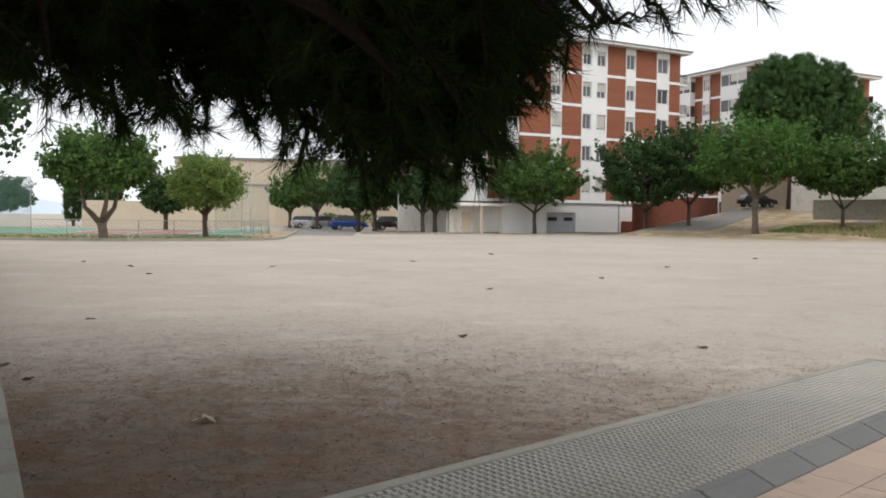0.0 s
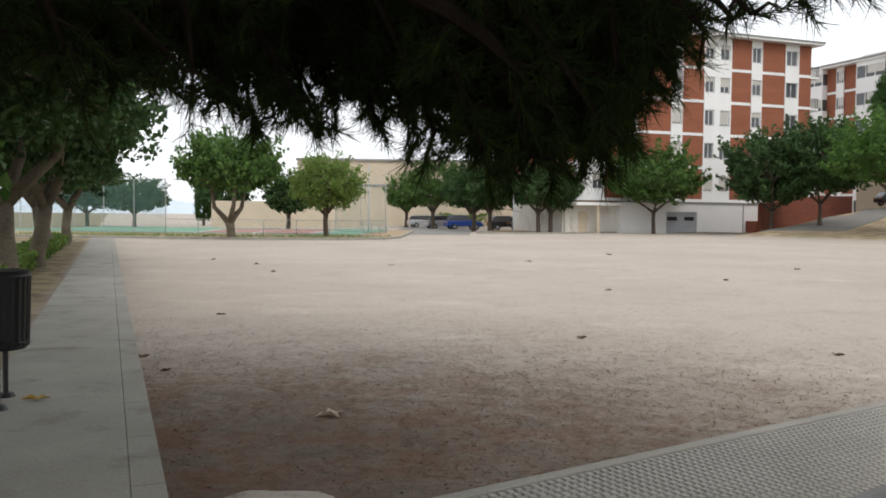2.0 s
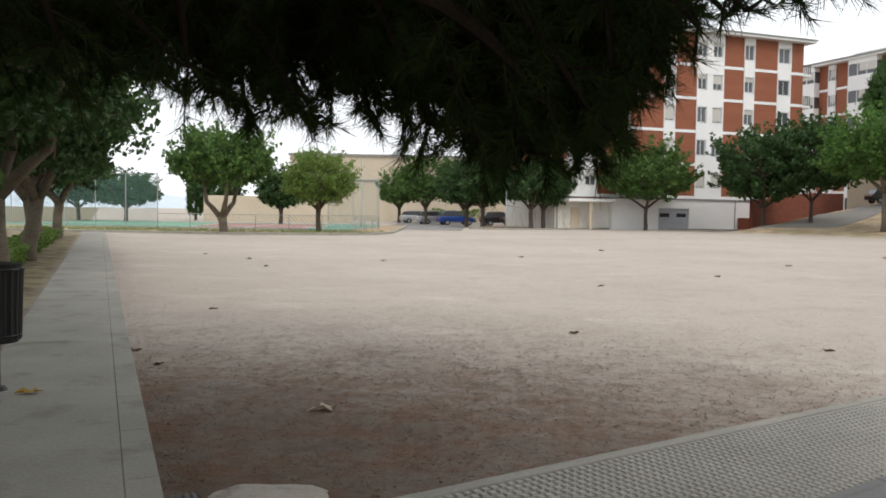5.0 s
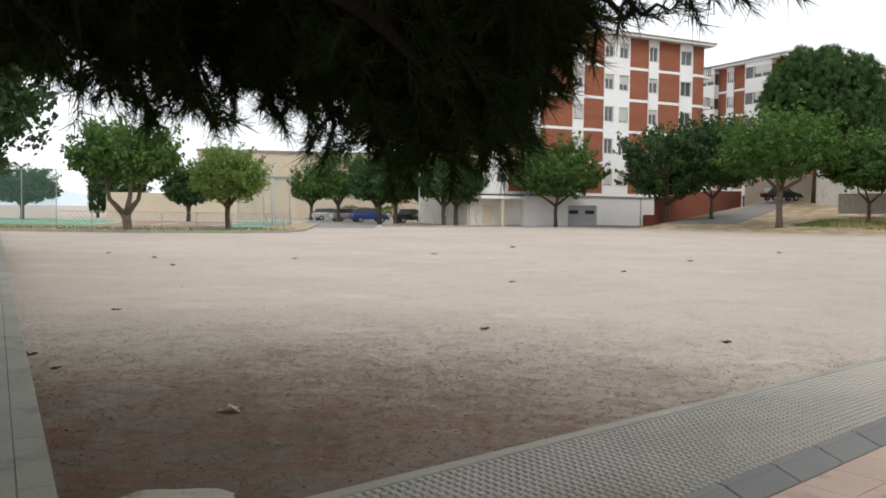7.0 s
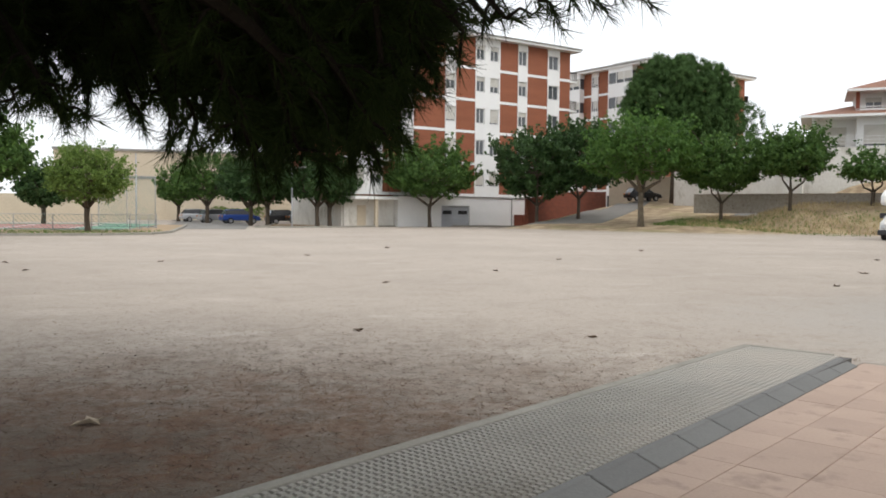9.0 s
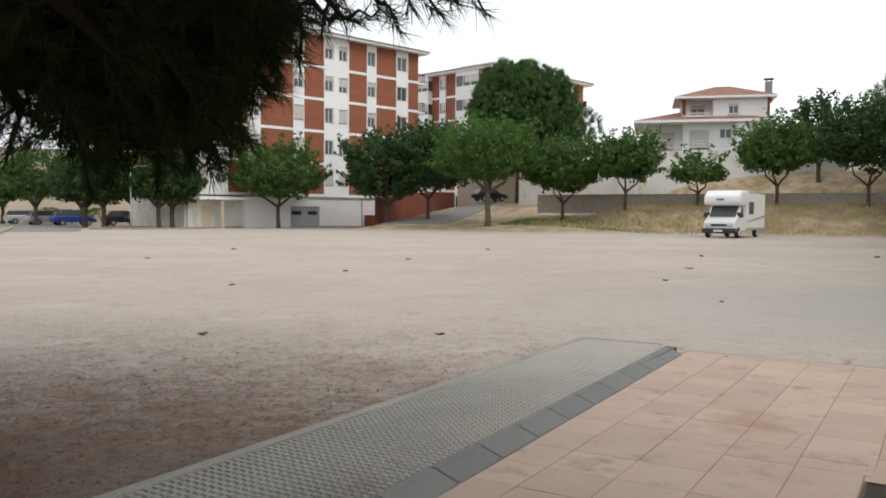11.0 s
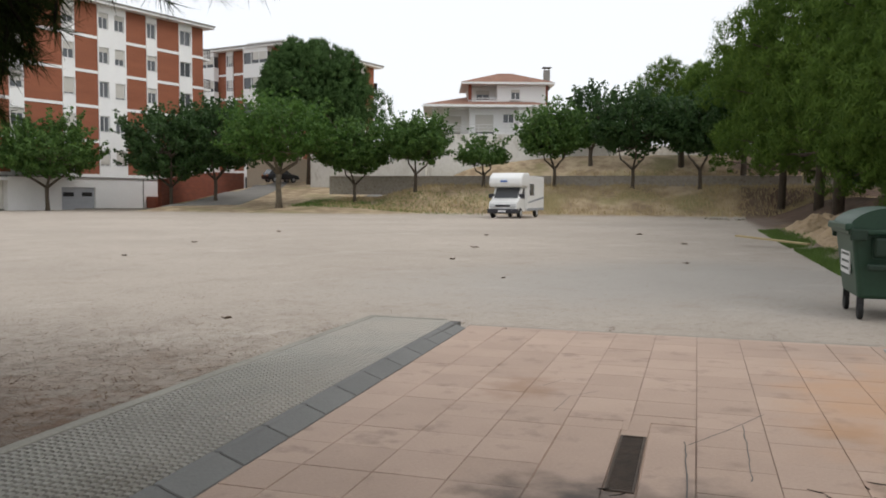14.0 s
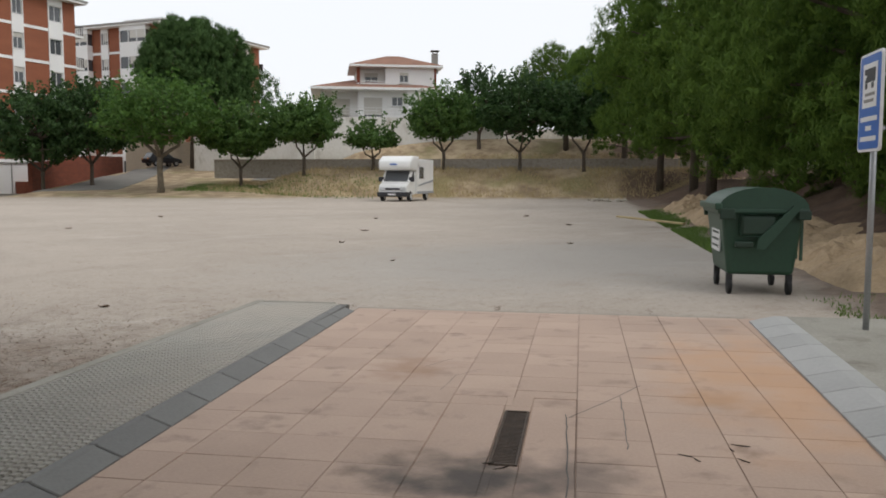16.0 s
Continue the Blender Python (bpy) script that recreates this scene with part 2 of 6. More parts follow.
# ---------- building helpers ----------
def mesh_of(name, bm, mat, smooth=False):
    me = bpy.data.meshes.new(name)
    if smooth:
        for f in bm.faces:
            f.smooth = True
    bm.to_mesh(me)
    bm.free()
    for m in mat if isinstance(mat, (list, tuple)) else (mat,):
        me.materials.append(m)
    return me


def part(name, bm, mat, parent, label="", smooth=False):
    ob = new(name, mesh_of(name, bm, mat, smooth))
    ob.parent = parent
    return tagged(ob, label)


def thing(name, m, label, category, group=""):
    ob = new(name)
    ob.empty_display_size = 0.3
    ob.matrix_basis = m
    return tagged(ob, label, category, group)


def whole(name, bm, mat, label, category, group="", m=None, smooth=False, kind=""):
    ob = new(name, mesh_of(name, bm, mat, smooth))
    if m is not None:
        ob.matrix_basis = m
    return tagged(ob, label, category, group, kind)


def structure(name, bm, mat, label="", smooth=False):
    return tagged(new(name, mesh_of(name, bm, mat, smooth)), label, "", "", "structure")


def box(x0, x1, y0, y1, z0, z1, bevel=0.0, bm=None):
    bm = bm or bmesh.new()
    r = bmesh.ops.create_cube(bm, size=1.0)
    bmesh.ops.transform(bm, verts=r["verts"], matrix=Matrix.LocRotScale(((x0 + x1) / 2, (y0 + y1) / 2, (z0 + z1) / 2), None, (x1 - x0, y1 - y0, z1 - z0)))
    if bevel:
        es = list({e for v in r["verts"] for e in v.link_edges})
        bmesh.ops.bevel(bm, geom=es, offset=bevel, segments=2, affect="EDGES", profile=0.5)
    return bm


def tube(points, radii, sides=8, bm=None, closed=True):
    """A tapered tube along points."""
    bm = bm or bmesh.new()
    rings = []
    pts = [Vector(p) for p in points]
    for i, p in enumerate(pts):
        d = (pts[min(i + 1, len(pts) - 1)] - pts[max(i - 1, 0)]).normalized()
        s = d.cross(Vector((0.31, 0.95, 0.11))).normalized()
        u = d.cross(s)
        r = radii[i] if isinstance(radii, (list, tuple)) else radii
        rings.append([bm.verts.new(p + (s * math.cos(a) + u * math.sin(a)) * r) for a in (2 * math.pi * k / sides for k in range(sides))])
    for a, b in zip(rings, rings[1:]):
        for k in range(sides):
            bm.faces.new((a[k], a[(k + 1) % sides], b[(k + 1) % sides], b[k]))
    if closed:
        bm.faces.new(rings[0][::-1])
        bm.faces.new(rings[-1])
    return bm


def prism(outline, y0, y1, bm=None):
    """The outline, given in x and z, drawn out from y0 to y1."""
    bm = bm or bmesh.new()
    a = [bm.verts.new((x, y0, z)) for x, z in outline]
    b = [bm.verts.new((x, y1, z)) for x, z in outline]
    n = len(outline)
    bm.faces.new(a)
    bm.faces.new(b[::-1])
    for i in range(n):
        bm.faces.new((a[i], b[i], b[(i + 1) % n], a[(i + 1) % n]))
    bmesh.ops.recalc_face_normals(bm, faces=bm.faces[:])
    return bm


def raw(name, verts, faces, mats):
    """A mesh from computed arrays."""
    me = bpy.data.meshes.new(name)
    me.from_pydata(verts, [], faces)
    for m in mats if isinstance(mats, (list, tuple)) else (mats,):
        me.materials.append(m)
    return me


# the lot's own axes: u away from the camera along the tiled bay, n to its left
TURN = 41.5
KU = Vector((math.cos(radians(TURN)), math.sin(radians(TURN)), 0))
KN = Vector((-KU.y, KU.x, 0))
LOT = pose(0, 0, 0, 0, 0, TURN)
# the sidewalk's kerb line
SIDE_A, SIDE_D = Vector((-1.15, 2.51, 0)), Vector((-0.4955, 0.8686, 0))


def polar(az, d, z=0.0):
    """A point by compass angle (clockwise from ahead at the start) and distance."""
    return Vector((d * math.sin(radians(az)), d * math.cos(radians(az)), z))


def step(v, a, b):
    t = min(1.0, max(0.0, (v - a) / (b - a)))
    return t * t * (3 - 2 * t)


def ground_z(x, y):
    """The height of the ground: a flat lot with banks on two sides and a ramp."""
    u, n = x * KU.x + y * KU.y, x * KN.x + y * KN.y
    bumps = noise.noise(Vector((x * 0.35, y * 0.35, 3.0)))
    bank = 2.45 * step(u, 63.5, 71.5) * step(-n, -33, -22)
    bank += 0.25 * bumps * step(u, 64, 67) * step(-u, -71.5, -69) * step(-n, -33, -22)
    bank += step(u, 79.5, 89) * 3.4 * step(-n, -33, -22)
    m = (x - 19.3) * 0.787 - (y - 81.7) * 0.617
    ramp = step(m, 0.0, 3.0) * min(1.0, max(0.0, (u - 58) / 33)) * 3.1 * step(n, 18, 30)
    side = 1.45 * step(-n, 4.4, 9.0) * step(u, 4, 14)
    mound = 0.25 * step(-n, 2.9, 4.2) * step(-n, -6.4, -5.0) * step(u, 9.5, 12) * step(-u, -50, -42)
    mound *= 0.7 + 0.9 * noise.noise(Vector((x * 0.45, y * 0.45, 9.0)))
    side += max(0.0, mound) + 0.22 * bumps * step(-n, 3.4, 5) * step(u, 9, 12)
    return max(bank, ramp, side, 0.0)


# ---------- ground ----------
def ground_material():
    m = bpy.data.materials.new("sandy_lot")
    m.use_nodes = True
    n, l = m.node_tree.nodes, m.node_tree.links
    p = n["Principled BSDF"]
    g = n.new("ShaderNodeNewGeometry")

    def tex(scale, detail=4, stretch=(1, 1, 1), rough=0.55):
        v = n.new("ShaderNodeVectorMath")
        v.operation = "MULTIPLY"
        v.inputs[1].default_value = stretch
        l.new(g.outputs["Position"], v.inputs[0])
        t = n.new("ShaderNodeTexNoise")
        t.inputs["Scale"].default_value, t.inputs["Detail"].default_value = scale, detail
        t.inputs["Roughness"].default_value = rough
        l.new(v.outputs[0], t.inputs["Vector"])
        return t.outputs["Fac"]

    def span(value, a, b):
        r = n.new("ShaderNodeMapRange")
        r.interpolation_type = "SMOOTHSTEP"
        r.inputs["From Min"].default_value, r.inputs["From Max"].default_value = a, b
        l.new(value, r.inputs["Value"])
        return r.outputs[0]

    def blend(fac, a, b):
        x = n.new("ShaderNodeMix")
        x.data_type = "RGBA"
        l.new(fac, x.inputs["Factor"])
        for s, c in (("A", a), ("B", b)):
            if isinstance(c, tuple):
                x.inputs[s].default_value = (*c, 1)
            else:
                l.new(c, x.inputs[s])
        return x.outputs["Result"]

    def calc(op, a, b):
        x = n.new("ShaderNodeMath")
        x.operation = op
        x.inputs[2].default_value = 0.48
        for i, c in enumerate((a, b)):
            if isinstance(c, (int, float)):
                x.inputs[i].default_value = c
            else:
                l.new(c, x.inputs[i])
        return x.outputs[0]

    def away(x, y, sx=1.0, sy=1.0):
        v = n.new("ShaderNodeVectorMath")
        v.operation = "SUBTRACT"
        v.inputs[1].default_value = (x, y, 0)
        l.new(g.outputs["Position"], v.inputs[0])
        w = n.new("ShaderNodeVectorMath")
        w.operation = "MULTIPLY"
        w.inputs[1].default_value = (sx, sy, 0)
        l.new(v.outputs[0], w.inputs[0])
        z = n.new("ShaderNodeVectorMath")
        z.operation = "LENGTH"
        l.new(w.outputs[0], z.inputs[0])
        return z.outputs["Value"]

    big, mid, fine, grit = tex(0.16, 5), tex(1.3, 8, rough=0.7), tex(11, 7, rough=0.7), tex(60, 3)
    c = blend(span(big, 0.35, 0.65), (0.45, 0.39, 0.33), (0.40, 0.345, 0.29))
    c = blend(calc("MULTIPLY", span(mid, 0.48, 0.72), 0.55), c, (0.33, 0.275, 0.225))
    # pale scraped patches
    c = blend(calc("MULTIPLY", span(tex(0.5, 6, (0.7, 1.3, 1), 0.65), 0.55, 0.72), 0.5), c, (0.58, 0.525, 0.46))
    c = blend(calc("MULTIPLY", span(fine, 0.52, 0.66), 0.6), c, (0.24, 0.19, 0.145))
    c = blend(calc("MULTIPLY", span(grit, 0.55, 0.7), 0.6), c, (0.2, 0.16, 0.12))
    c = blend(calc("MULTIPLY", span(tex(38, 3), 0.6, 0.72), 0.6), c, (0.62, 0.56, 0.49))
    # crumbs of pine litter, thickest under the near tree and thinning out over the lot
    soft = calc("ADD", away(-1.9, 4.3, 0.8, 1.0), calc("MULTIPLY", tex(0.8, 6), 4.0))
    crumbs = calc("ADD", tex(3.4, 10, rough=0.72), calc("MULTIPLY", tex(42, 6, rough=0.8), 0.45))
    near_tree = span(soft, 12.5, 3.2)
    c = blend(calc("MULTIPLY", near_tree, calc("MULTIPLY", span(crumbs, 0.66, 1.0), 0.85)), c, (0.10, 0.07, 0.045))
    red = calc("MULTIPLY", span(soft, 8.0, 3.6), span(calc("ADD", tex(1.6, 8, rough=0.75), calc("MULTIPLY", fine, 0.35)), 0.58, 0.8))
    # broad dark brown wash: the near pine's shade put into the ground colour
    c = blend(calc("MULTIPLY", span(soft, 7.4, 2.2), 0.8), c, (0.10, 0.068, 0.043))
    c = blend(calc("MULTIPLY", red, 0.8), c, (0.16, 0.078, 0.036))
    # grey gravelly patch beyond the tiled bay
    grey = calc("ADD", away(11.5, 10.5, 0.55, 0.8), calc("MULTIPLY", mid, 4.0))
    c = blend(calc("MULTIPLY", span(grey, 6.5, 3.0), 0.6), c, (0.37, 0.35, 0.32))
    # dry earth and dead grass on the banks
    z = n.new("ShaderNodeSeparateXYZ")
    l.new(g.outputs["Position"], z.inputs[0])
    up = span(calc("ADD", z.outputs["Z"], calc("MULTIPLY", mid, 0.25)), 0.14, 0.3)
    earth = blend(span(tex(0.7, 7, rough=0.65), 0.38, 0.62), (0.47, 0.365, 0.235), (0.27, 0.195, 0.12))
    earth = blend(calc("MULTIPLY", span(tex(0.23, 5), 0.5, 0.66), 0.7), earth, (0.24, 0.22, 0.09))
    side = n.new("ShaderNodeVectorMath")
    side.operation = "DOT_PRODUCT"
    side.inputs[1].default_value = tuple(KN)
    l.new(g.outputs["Position"], side.inputs[0])
    # brown needle litter under the row of pines
    brown = blend(span(tex(1.7, 6, rough=0.7), 0.4, 0.65), (0.085, 0.05, 0.033), (0.15, 0.095, 0.06))
    earth = blend(span(calc("ADD", side.outputs["Value"], calc("MULTIPLY", mid, 1.6)), -3.4, -4.9), earth, brown)
    c = blend(up, c, earth)
    # dark brown soil along the foot of the pines
    edge = calc("ADD", side.outputs["Value"], calc("MULTIPLY", mid, 1.6))
    c = blend(calc("MULTIPLY", span(edge, -1.95, -2.9), 0.8), c, brown)
    # weedy earth on the far side of the sidewalk
    beyond = n.new("ShaderNodeVectorMath")
    beyond.operation = "DOT_PRODUCT"
    beyond.inputs[1].default_value = (0.8686, 0.4955, 0)
    l.new(g.outputs["Position"], beyond.inputs[0])
    weedy = blend(span(tex(1.4, 7, rough=0.7), 0.4, 0.62), (0.26, 0.22, 0.115), (0.10, 0.062, 0.038))
    c = blend(span(calc("ADD", beyond.outputs["Value"], calc("MULTIPLY", mid, 0.3)), -0.6, -1.1), c, weedy)
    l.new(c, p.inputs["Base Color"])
    p.inputs["Roughness"].default_value = 0.95
    b = n.new("ShaderNodeBump")
    b.inputs["Strength"].default_value, b.inputs["Distance"].default_value = 0.55, 0.03
    l.new(calc("ADD", calc("ADD", fine, calc("MULTIPLY", grit, 0.4)), calc("MULTIPLY", mid, 1.5)), b.inputs["Height"])
    l.new(b.outputs[0], p.inputs["Normal"])
    return m


def spaced(*runs):
    out = []
    for a, b, s in runs:
        out += [a + s * i for i in range(max(1, round((b - a) / s)))]
    return out


def build_ground():
    us = [-3000, -700, -200, -60, -20, -8, -3, 0, 3, 6] + spaced((8, 32, 0.4), (32, 112, 1.0)) + [115, 125, 150, 200, 400, 1000, 3000]
    ns = [-3000, -700, -200, -60, -30, -18, -13] + spaced((-10, -2, 0.35), (-2, 64, 1.1)) + [66, 70, 80, 100, 150, 250, 700, 3000]
    verts, faces = [], []
    for u in us:
        for n in ns:
            q = KU * u + KN * n
            verts.append((q.x, q.y, ground_z(q.x, q.y)))
    w = len(ns)
    for i in range(len(us) - 1):
        for j in range(w - 1):
            faces.append((i * w + j, (i + 1) * w + j, (i + 1) * w + j + 1, i * w + j + 1))
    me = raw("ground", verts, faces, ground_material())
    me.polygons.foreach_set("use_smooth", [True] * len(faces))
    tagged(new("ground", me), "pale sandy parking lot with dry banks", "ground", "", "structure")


build_ground()


def strip(name, line, width, lift, mat, label, thick=0.05):
    """A road or path laid along a line over the ground."""
    bm = bmesh.new()
    pts = []
    for a, b in zip(line, line[1:]):
        k = max(1, round((Vector(b) - Vector(a)).length / 2.0))
        pts += [Vector(a).lerp(Vector(b), i / k) for i in range(k)]
    pts.append(Vector(line[-1]))
    rows = []
    for i, q in enumerate(pts):
        d = (pts[min(i + 1, len(pts) - 1)] - pts[max(i - 1, 0)]).normalized()
        s = Vector((-d.y, d.x))
        row = []
        for f in (-0.5, -0.25, 0, 0.25, 0.5):
            w = Vector(q[:2]) + s * width * f
            row.append(bm.verts.new((w.x, w.y, ground_z(w.x, w.y) + lift)))
        rows.append(row)
    for a, b in zip(rows, rows[1:]):
        for k in range(4):
            bm.faces.new((a[k], a[k + 1], b[k + 1], b[k]))
    bmesh.ops.recalc_face_normals(bm, faces=bm.faces[:])
    if bm.faces[:][0].normal.z < 0:
        bmesh.ops.reverse_faces(bm, faces=bm.faces[:])
    r = bmesh.ops.extrude_face_region(bm, geom=bm.faces[:])
    bmesh.ops.translate(bm, verts=[v for v in r["geom"] if isinstance(v, bmesh.types.BMVert)], vec=(0, 0, -thick))
    bmesh.ops.recalc_face_normals(bm, faces=bm.faces[:])
    return structure(name, bm, mat, label)


ramp_line = [polar(15.4, 76)[:2], polar(17.2, 84)[:2], polar(18.6, 94)[:2], polar(19.3, 104)[:2], polar(19.6, 112)[:2]]
strip("road_ramp", ramp_line, 7.0, 0.05, ASPHALT, "pale asphalt ramp climbing between the flats and the bank")
far_road = [polar(-9.4, 66)[:2], polar(-8.6, 80)[:2], polar(-8.3, 100)[:2], polar(-9.2, 125)[:2], polar(-11, 150)[:2]]
strip("road_far", far_road, 7.5, 0.03, ASPHALT, "pale asphalt street leading away")
bank_road = [tuple((KU * 76 + KN * n)[:2]) for n in (30, 15, 0, -15, -40)]
strip("road_bank", bank_road, 6.0, 0.04, ASPHALT, "asphalt road on top of the bank")


def lot_box(name, u0, u1, n0, n1, z0, z1, mat, label, bevel=0.01):
    bm = box(u0, u1, n0, n1, z0, z1, bevel)
    bm.transform(LOT)
    return structure(name, bm, mat, label)


# low wall along the road on the bank, with a coping
for k, (a, b) in enumerate(((33, 12.05), (11.95, -8.05), (-8.15, -40))):
    bm = box(72.0, 72.3, b, a, 1.6, 3.22)
    box(71.95, 72.35, b, a, 3.22, 3.32, 0.02, bm)
    bm.transform(LOT)
    structure("wall_road.%03d" % k if k else "wall_road", bm, CEMENT, "low grey concrete wall along the raised road")


# ---------- apartment building with orange brick panels ----------
BANDS = (3.1, 6.38, 9.66, 12.94, 16.22, 19.5)


def window(parent, x0, x1, z0, z1, y, style):
    """A framed window set into the wall; style: shutter drawn down by that share."""
    fr = 0.07
    bm = box(x0, x0 + fr, y - 0.02, y + 0.06, z0, z1)
    box(x1 - fr, x1, y - 0.02, y + 0.06, z0, z1, 0, bm)
    box(x0 + fr, x1 - fr, y - 0.02, y + 0.06, z0, z0 + fr, 0, bm)
    box(x0 + fr, x1 - fr, y - 0.02, y + 0.06, z1 - fr, z1, 0, bm)
    box((x0 + x1) / 2 - 0.03, (x0 + x1) / 2 + 0.03, y - 0.01, y + 0.05, z0 + fr, z1 - fr, 0, bm)
    win = part("window", bm, FRAME_WHITE, parent)
    part("pane", box(x0 + fr, x1 - fr, y + 0.02, y + 0.035, z0 + fr, z1 - fr), GLASS_DARK, win)
    if style > 0:
        zt = z1 - 0.03
        zb = zt - (z1 - z0 - 0.06) * style
        # one ribbed sheet of slats
        rows = max(3, int((zt - zb) / 0.09))
        rib = []
        for r in range(rows):
            za, zc = zb + (zt - zb) * r / rows, zb + (zt - zb) * (r + 1) / rows
            rib += [(y - 0.03, za), (y - 0.05, za + 0.015), (y - 0.05, zc - 0.01)]
        rib += [(y - 0.03, zt), (y - 0.015, zt), (y - 0.015, zb)]
        bm = prism(rib, x0 + 0.04, x1 - 0.04)
        bm.transform(Matrix(((0, 1, 0, 0), (1, 0, 0, 0), (0, 0, 1, 0), (0, 0, 0, 1))))
        bmesh.ops.recalc_face_normals(bm, faces=bm.faces[:])
        part("shutter", bm, SHUTTER, win)
    part("sill", box(x0 - 0.06, x1 + 0.06, y - 0.16, y + 0.05, z0 - 0.07, z0), FRAME_WHITE, win)
    return win


def flats(m, s0, s1, depth, columns, label, bands=BANDS, balconies=True):
    """A brick and white block of flats; its street face is y = 0, from s0 to s1."""
    rnd = random.Random(5)
    b = thing("apartment_building", m, label, "building", "blocks of flats")
    top = bands[-1]
    part("wall", box(s0, s1, 0.22, depth, 0, top), BRICK, b)
    cols = sorted(columns)
    edges = [s0] + [v for c in cols for v in (c[0], c[1])] + [s1]
    for a, c in zip(bands, bands[1:]):
        for x0, x1 in zip(edges[::2], edges[1::2]):
            if x1 - x0 > 0.05:
                part("brick_panel", box(x0, x1, 0.0, 0.215, a + 0.28, c), BRICK, b)
                part("floor_band", box(x0, x1, -0.06, 0.215, a, a + 0.28), WHITE_RENDER, b)
        for x0, x1, wins in cols:
            # white column in pieces around its windows
            part("white_panel", box(x0, x1, -0.10, 0.215, a, a + 1.08), WHITE_RENDER, b)
            part("lintel", box(x0, x1, -0.10, 0.215, a + 2.62, c), WHITE_RENDER, b)
            side = [x0] + [v for w in wins for v in w] + [x1]
            for p0, p1 in zip(side[::2], side[1::2]):
                if p1 - p0 > 0.03:
                    part("white_pier", box(p0, p1, -0.10, 0.215, a + 1.08, a + 2.62), WHITE_RENDER, b)
            for w0, w1 in wins:
                window(b, w0, w1, a + 1.08, a + 2.62, 0.06, rnd.choice((0, 0.3, 0.45, 0.6, 0.92, 0.92)))
    bm = box(s0 - 0.9, s1 + 0.8, -0.95, depth + 1.0, top, top + 0.2)
    part("eave", bm, WHITE_RENDER, b)
    part("roof_edge", box(s0 - 1.0, s1 + 0.9, -1.05, depth + 1.1, top + 0.2, top + 0.36, 0.03), GREY_TRIM, b)
    bm = bmesh.new()
    lo = [bm.verts.new(v) for v in ((s0 - 0.9, -0.95, top + 0.36), (s1 + 0.8, -0.95, top + 0.36), (s1 + 0.8, depth + 1.0, top + 0.36), (s0 - 0.9, depth + 1.0, top + 0.36))]
    hi = [bm.verts.new(v) for v in ((s0 + 4, depth / 2, top + 1.7), (s1 - 4, depth / 2, top + 1.7))]
    for q in ((lo[0], lo[1], hi[1], hi[0]), (lo[1], lo[2], hi[1]), (lo[2], lo[3], hi[0], hi[1]), (lo[3], lo[0], hi[0]), lo[::-1]):
        bm.faces.new(q)
    part("roof", bm, ROOF_TILE, b)
    if balconies:
        for a in bands[1:-1]:
            bal = part("balcony", box(s1 + 0.005, s1 + 1.2, 0.1, 3.4, a - 0.02, a + 0.2), WHITE_RENDER, b)
            bm = bmesh.new()
            for i in range(12):
                yy = 0.14 + i * 0.29
                box(s1 + 1.12, s1 + 1.15, yy, yy + 0.03, a + 0.2, a + 1.15, 0, bm)
            for i in range(5):
                xx = s1 + 0.02 + i * 0.25
                box(xx, xx + 0.03, 0.12, 0.15, a + 0.2, a + 1.15, 0, bm)
            box(s1 + 1.1, s1 + 1.17, 0.1, 3.4, a + 1.15, a + 1.2, 0, bm)
            box(s1, s1 + 1.17, 0.1, 0.17, a + 1.15, a + 1.2, 0, bm)
            part("railing", bm, BLACK_METAL, bal)
    return b


B1 = pose(13.1, 85.5, 0, 0, 0, 28)
cols = [(-2.72, -1.41, [(-2.66, -1.47)]), (1.09, 4.33, [(1.2, 2.3), (3.0, 4.16)]), (6.82, 8.14, [(6.9, 8.06)]), (11.08, 12.84, [(11.2, 12.7)]),
        (-7.9, -6.55, [(-7.85, -6.6)]), (-13.3, -10.1, [(-13.2, -12.1), (-11.35, -10.2)])]
b1 = flats(B1, -14.2, 14.5, 11.0, cols, "five-storey block of flats with orange brick and white panels")
# the white ground floor with the garage, standing proud of the brick
front = -0.75
bm = box(-8.7, -3.55, front, 0.2, -0.2, 2.95)
box(0.02, 9.3, front, 0.2, -0.2, 2.95, 0, bm)
box(-3.55, 0.02, front, 0.2, 2.1, 2.95, 0, bm)
part("garage_wall", bm, WHITE_RENDER, b1, "white rendered ground floor")
part("ledge", box(-8.8, 9.4, front - 0.12, 0.15, 2.95, 3.06), GREY_TRIM, b1, "grey ledge over the ground floor")
door = part("garage_door", box(-3.53, 0.0, front + 0.2, front + 0.28, -0.1, 2.1), GARAGE_GREY, b1, "grey metal garage door")
for i in range(9):
    part("slat", box(-3.5, -0.03, front + 0.17, front + 0.2, 0.02 + i * 0.23, 0.235 + i * 0.23, 0.008), GARAGE_GREY, door)
for x0 in (-3.3, -1.35):
    part("louvre", box(x0, x0 + 1.1, front + 0.14, front + 0.172, 1.25, 1.62), BLACK_METAL, door, "dark vent opening")
part("downpipe", tube([(5.55, front - 0.06, 0), (5.55, front - 0.06, 3.0)], 0.05), GREY_TRIM, b1)
